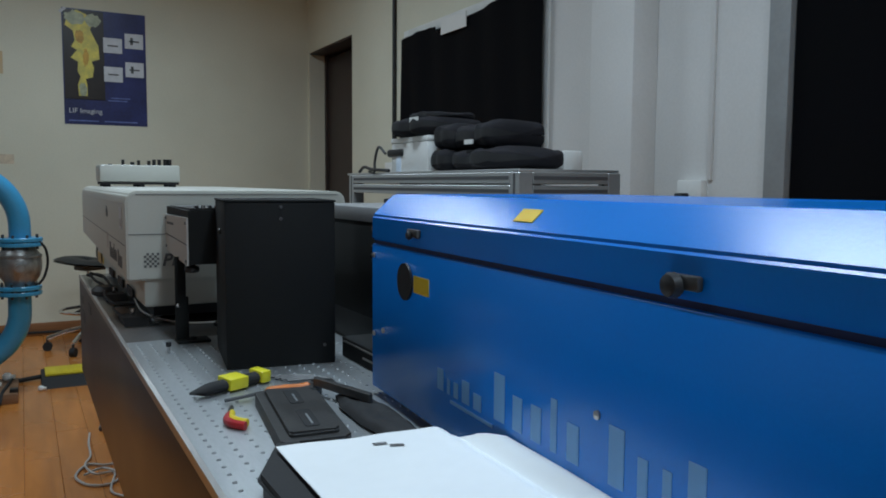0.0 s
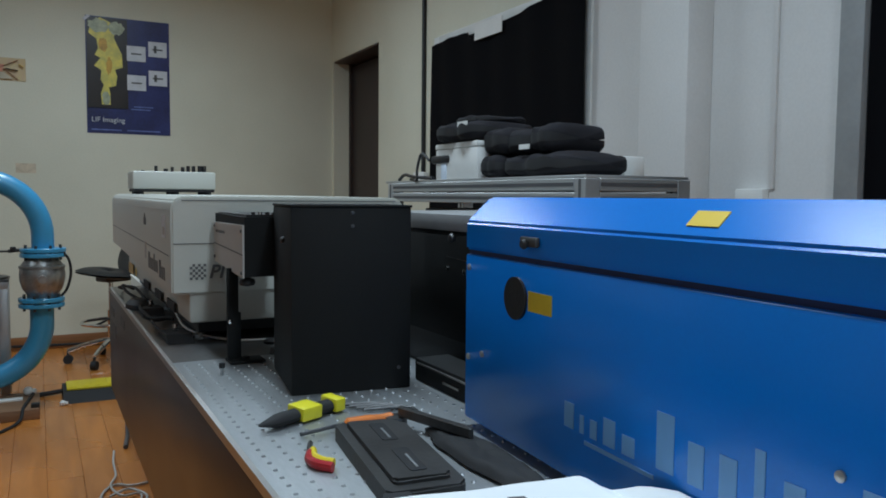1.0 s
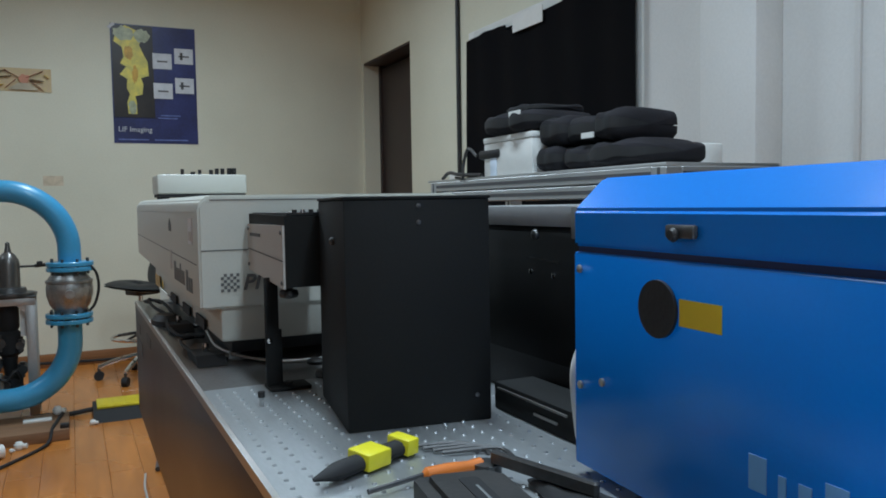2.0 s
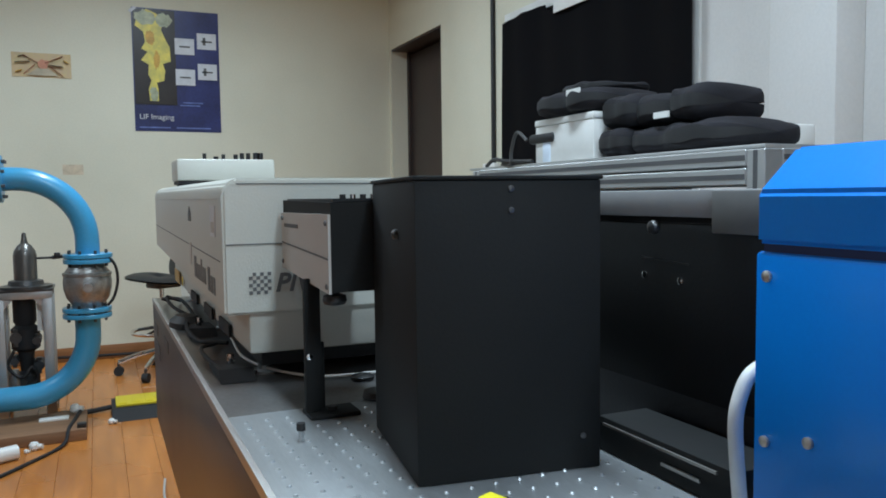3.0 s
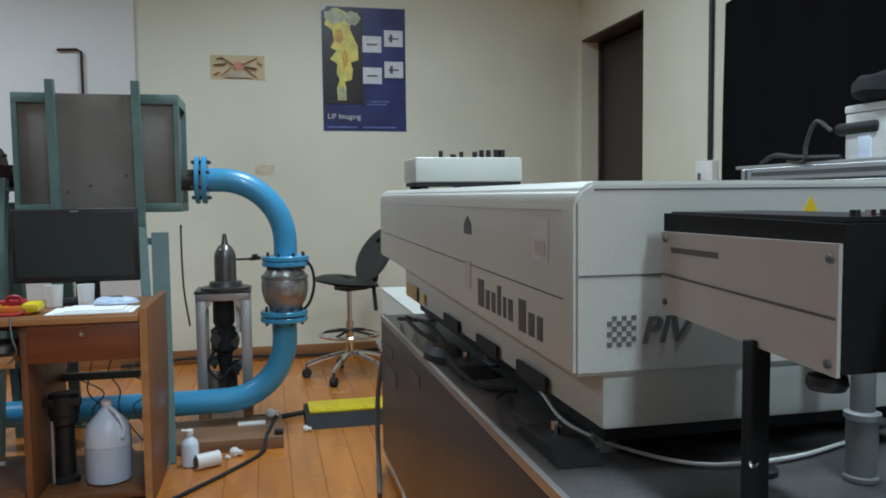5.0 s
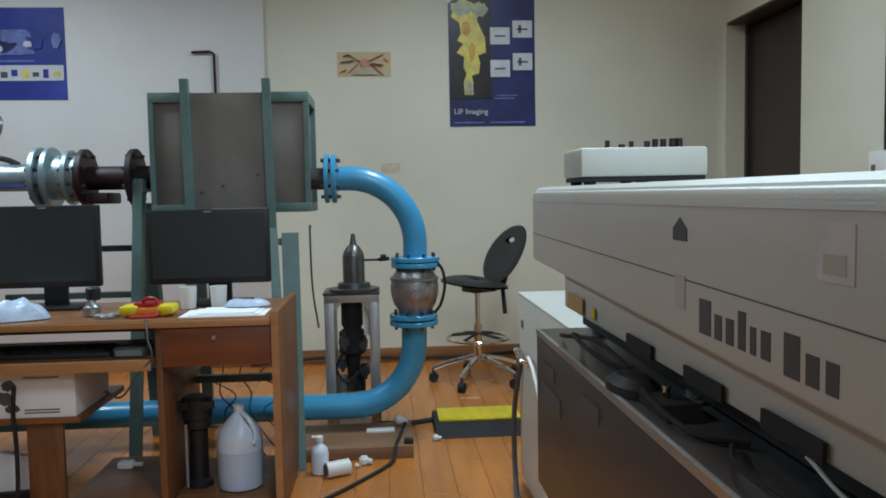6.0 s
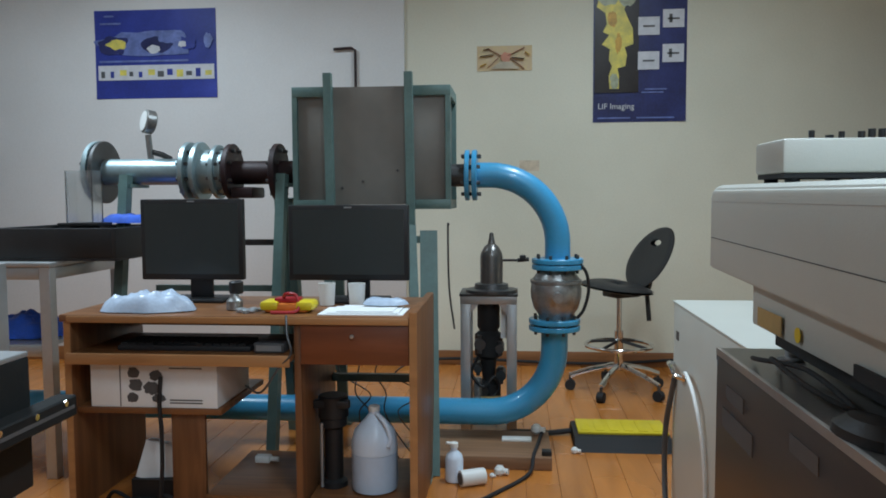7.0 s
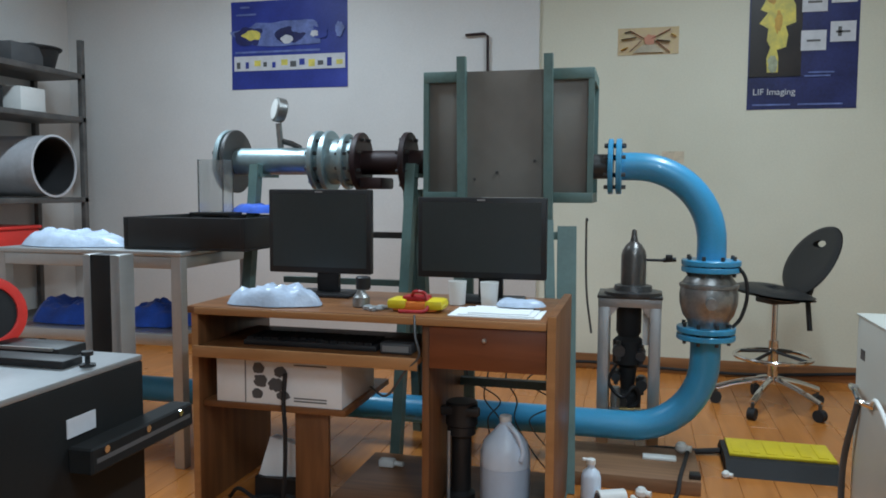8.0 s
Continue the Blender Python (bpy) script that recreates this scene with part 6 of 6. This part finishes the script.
for y in (AY0 + 0.005, AY1 - 0.05):
    part("beam", box(AX0 + 0.05, AX1 - 0.05, y, y + 0.045, AZ - 0.05, AZ - 0.002, 0.002), M_ALU, at)
    part("low_beam", box(AX0 + 0.05, AX1 - 0.05, y, y + 0.045, 0.50, 0.545, 0.002), M_ALU, at)
for x in (AX0 + 0.005, AX1 - 0.05):
    part("side_beam", box(x, x + 0.045, AY0 + 0.05, AY1 - 0.05, AZ - 0.05, AZ - 0.002, 0.002), M_ALU, at)
part("low_shelf", box(AX0 + 0.05, AX1 - 0.05, AY0 + 0.05, AY1 - 0.05, 0.53, 0.545), M_ALU, at)
bxx = thing("black_tray", (-1.45, 8.85, AZ + 0.018), "black open plastic tray on the aluminium table", "tray")
part("tray_floor", box(-1.67, -1.12, 8.62, 9.10, 0.88, 0.89, 0.003), M_BLACKP, bxx)
for x0, x1, y0, y1 in ((-1.67, -1.65, 8.62, 9.10), (-1.14, -1.12, 8.62, 9.10), (-1.65, -1.14, 8.62, 8.64), (-1.65, -1.14, 9.08, 9.10)):
    part("tray_wall", box(x0, x1, y0, y1, 0.89, 1.012, 0.003), M_BLACKP, bxx)
part("tray_base", box(-1.62, -1.37, 8.66, 9.06, AZ + 0.018, 0.88), M_BLACKP, bxx)
ac = thing("acrylic_vessel", (-1.35, 8.80, 0.89), "clear acrylic measuring vessel standing in the black tray", "vessel")
for x0, x1, y0, y1 in ((-1.41, -1.404, 8.76, 8.84), (-1.296, -1.29, 8.76, 8.84), (-1.404, -1.296, 8.76, 8.766), (-1.404, -1.296, 8.834, 8.84)):
    part("vessel_wall", box(x0, x1, y0, y1, 1.03, 1.25), M_GLASSY, ac)
part("vessel_foot", box(-1.44, -1.26, 8.74, 8.86, 1.015, 1.03, 0.003), M_BLACKP, ac)
part("vessel_stand", box(-1.40, -1.30, 8.77, 8.83, 0.89, 1.015), M_BLACKP, ac)
solo("blue_cloth", cloth(-1.22, 8.98, 1.02, 0.15, 0.08, 0.05, 21), M_BLUECLOTH, (-1.22, 8.98, 1.02), "blue cloth bundle over the tray's end", "cloth")
solo("plastic_film", cloth(-1.98, 8.72, AZ + 0.018, 0.25, 0.13, 0.085, 31, 8), M_FILM, (-2.02, 8.72, AZ + 0.018), "crumpled clear plastic bag on the aluminium table", "plastic bag")
solo("blue_cloth", cloth(-2.0, 8.78, 0.545, 0.25, 0.15, 0.12, 41), M_BLUECLOTH, (-2.0, 8.8, 0.545), "blue cloth heap on the lower shelf", "cloth")
solo("blue_cloth", cloth(-1.62, 8.80, 0.545, 0.17, 0.14, 0.11, 45), M_BLUECLOTH, (-1.62, 8.82, 0.545), "blue cloth heap on the lower shelf", "cloth")
for x, y in ((-1.80, 8.72), (-1.72, 8.70), (-1.9, 8.70)):
    bt = thing("steel_fitting", (x, y, 0.545), "dark metal fitting on the lower shelf", "fitting")
    part("body", rod((x - 0.05, y, 0.57), (x + 0.04, y - 0.01, 0.585), 0.022, n=14), M_STEELD, bt)
    part("flange", rod((x - 0.055, y, 0.575), (x - 0.045, y, 0.576), 0.03, n=16), M_STEELD, bt)
col = thing("profile_column", (-0.93, 7.62, 0), "aluminium profile column with a black channel", "column")
for x0, x1, mm in ((-1.035, -1.012, M_ALU), (-1.012, -0.952, M_BLACKP), (-0.952, -0.922, M_ALU)):
    part("channel" if mm is M_BLACKP else "profile", box(x0, x1, 7.60, 7.66, 0.02, 0.955, 0.003), mm, col)
part("foot_plate", box(-1.07, -0.89, 7.56, 7.70, 0, 0.02, 0.002), M_ALU, col)

# second optical table
t2 = thing("second_table", (-1.0, 6.2, 0), "black-sided optical table with a steel top", "table")
SX1, SY1 = -0.415, 6.98
part("top_plate", box(-1.5, SX1, 4.2, SY1, 0.843, 0.853, 0.002), M_STEEL, t2)
part("side_panel", box(-1.5, SX1 + 0.001, 4.2, SY1 + 0.001, 0.60, 0.843, 0.004), M_BLACK, t2, "matt black side")
part("frame_beam", bar((SX1 + 0.022, 6.80, 0.733), (SX1 + 0.022, 7.06, 0.733), 0.042, 0.040, bev=0.003), M_BLACK, t2, "black steel beam along the side")
part("beam_slot", box(SX1 + 0.0425, SX1 + 0.0435, 6.81, 7.05, 0.729, 0.736), M_DGREY, t2)
part("label", box(SX1 + 0.001, SX1 + 0.003, 6.80, 6.86, 0.765, 0.793), M_PRINTW, t2, "white sticker")
for y in (5.4, 6.86):
    leg = part("leg", box(-0.56, -0.45, y - 0.05, y + 0.05, 0, 0.60, 0.004), M_BLACK, t2)
    part("leg", box(-1.40, -1.29, y - 0.05, y + 0.05, 0, 0.60, 0.004), M_BLACK, t2)
for y in (6.83, 6.93, 7.02):
    part("beam_screw", rod((SX1 + 0.042, y, 0.745), (SX1 + 0.046, y, 0.745), 0.006, n=8), M_CHROME, t2)
em = thing("ear_defenders", (-0.70, 6.93, 0.853), "black ear defenders with bright red rings", "ear defenders")
for k, (x, y) in enumerate(((-0.690, 6.94), (-0.735, 6.83))):
    at_ = pose(x, y, 0.853 + 0.061, 0, 78, -22)
    cm = lathe([(0.001, -0.032), (0.045, -0.03), (0.058, -0.014), (0.06, 0.004), (0.05, 0.014), (0.001, 0.016)], (0, 0, 0), "Z", 28)
    bmesh.ops.transform(cm, matrix=at_, verts=cm.verts)
    cup = part("cup", cm, M_RUBBER, em)
    rm = lathe([(0.046, 0.004), (0.063, 0.002), (0.063, 0.016), (0.05, 0.019), (0.046, 0.018), (0.046, 0.004)], (0, 0, 0), "Z", 28)
    bmesh.ops.transform(rm, matrix=at_, verts=rm.verts)
    part("ring", rm, M_REDGLOW, cup, "bright red ring")
part("headband", sweep(glide([(-0.70, 6.94, 0.955), (-0.73, 6.93, 1.0), (-0.76, 6.885, 1.02), (-0.76, 6.84, 1.0), (-0.745, 6.83, 0.955)], 6), 0.010, 8), M_RUBBER, em)
fd = thing("instrument_rail", (-0.58, 6.93, 0.853), "flat black instrument rail on the steel top", "rail")
part("rail", box(-0.655, -0.51, 6.90, 6.965, 0.853, 0.872, 0.003), M_BLACKP, fd)
part("rail", box(-0.64, -0.46, 6.85, 6.895, 0.853, 0.866, 0.003), M_BLACKP, fd)
part("rail_edge", box(-0.66, -0.52, 6.896, 6.90, 0.868, 0.873), M_TRIM, fd)
part("stop", lathe([(0.012, 0), (0.012, 0.004), (0.004, 0.006), (0.004, 0.016), (0.009, 0.018), (0.009, 0.024)], (-0.44, 6.88, 0.853), "Z", 14), M_BLACKP, fd)

# steel shelving in the corner
sh = thing("steel_shelving", (-3.5, 9.9, 0), "grey steel shelving full of boxes and a drum", "shelving")
HX0, HX1, HY0, HY1 = -3.70, -3.28, 8.5, 10.42
for x in (HX0, HX1 - 0.035):
    for y in (HY0, HY1 - 0.035):
        part("upright", box(x, x + 0.035, y, y + 0.035, 0, 2.12, 0.002), M_SHELFM, sh)
for z in (0.25, 0.68, 1.03, 1.57, 1.86):
    part("shelf", box(HX0, HX1, HY0, HY1, z, z + 0.035, 0.003), M_SHELFM, sh)
dr = thing("steel_drum", (-3.47, 10.08, 1.065), "open pale drum with a shaded inside on the shelf", "drum")
part("shell", lathe([(0.185, -0.40), (0.195, -0.40), (0.197, -0.01), (0.202, 0.0), (0.188, 0.002), (0.183, -0.39), (0.0, -0.39)], (-3.27, 10.10, 1.268), "X", 40), M_PRINTW, dr)
# black liner paints in the shadow of the drum's hollow
part("inner_shade", lathe([(0.182, 0.0), (0.1825, -0.002), (0.181, -0.385), (0.001, -0.386), (0.001, -0.38), (0.176, -0.379), (0.177, -0.001), (0.182, 0.0)], (-3.272, 10.10, 1.268), "X", 36), M_RUBBER, dr, "dark liner standing for the shadow inside")
rb = thing("red_crate", (-3.5, 9.8, 0.715), "red plastic crate on the steel shelving", "crate")
part("crate_body", box(-3.66, -3.33, 9.45, 10.02, 0.715, 0.87, 0.012), M_REDGLOW, rb)
part("crate_rim", box(-3.67, -3.32, 9.44, 10.03, 0.87, 0.89, 0.006), M_REDGLOW, rb)
random.seed(12)
for z, count in ((1.895, 4), (1.605, 5), (0.285, 3)):
    for k in range(count):
        y0 = HY0 + 0.12 + (HY1 - HY0 - 0.3) * k / count
        w, h = random.uniform(0.2, 0.3), random.uniform(0.08, 0.16)
        x0 = HX0 + 0.05
        bxs = thing("stored_box", (x0 + 0.15, y0 + w / 2, z), "small stored box on the steel shelving", "box", group="boxes on the shelving")
        mm = (M_BLACKP, M_WHITE, M_CARD, M_DGREY)[(k + count) % 4]
        part("box_body", box(x0, x0 + random.uniform(0.25, 0.36), y0, y0 + w, z, z + h, 0.004), mm, bxs)
        part("box_lid", box(x0 - 0.002, x0 + 0.2, y0 - 0.002, y0 + w + 0.002, z + h, z + h + 0.012, 0.002), mm, bxs)
bn = thing("black_basin", (-3.46, 10.15, 1.895), "black round basin on the top shelf", "basin")
part("basin", lathe([(0.10, 0), (0.13, 0.01), (0.16, 0.12), (0.17, 0.12), (0.17, 0.135), (0.15, 0.135), (0.12, 0.02), (0, 0.015)], (-3.46, 10.15, 1.896), "Z", 28), M_BLACKP, bn)
part("rim", lathe([(0.165, 0.125), (0.178, 0.128), (0.178, 0.138), (0.165, 0.14)], (-3.46, 10.15, 1.896), "Z", 28), M_BLACKP, bn)

# ---- floor planks ----
random.seed(2)
plank_mesh = finish(box(-0.0655, 0.0655, -0.6, 0.6, -0.012, 0.0, 0.0012, 1), M_FLOOR, "floor_plank")
count = 0
rest = bmesh.new()
for i in range(51):
    x = XL + 0.066 + 0.1325 * i
    y = YF - 0.6 + (0.37 * i) % 1.2
    while y - 0.6 < YB:
        near = -1.3 < x < 2.0 and 6.8 < y < YB + 0.7
        if near and count < 300:
            ob = new("floor_plank", plank_mesh)
            ob.parent = floor
            ob.location = (x, y, 0.0005 * random.random() - 0.0005)
            count += 1
        else:
            box(x - 0.0655, x + 0.0655, y - 0.6, y + 0.6, -0.012, -0.0005, bm=rest)
        y += 1.202
tagged(part("floor_planking", rest, M_FLOOR, floor), kind="stuff")
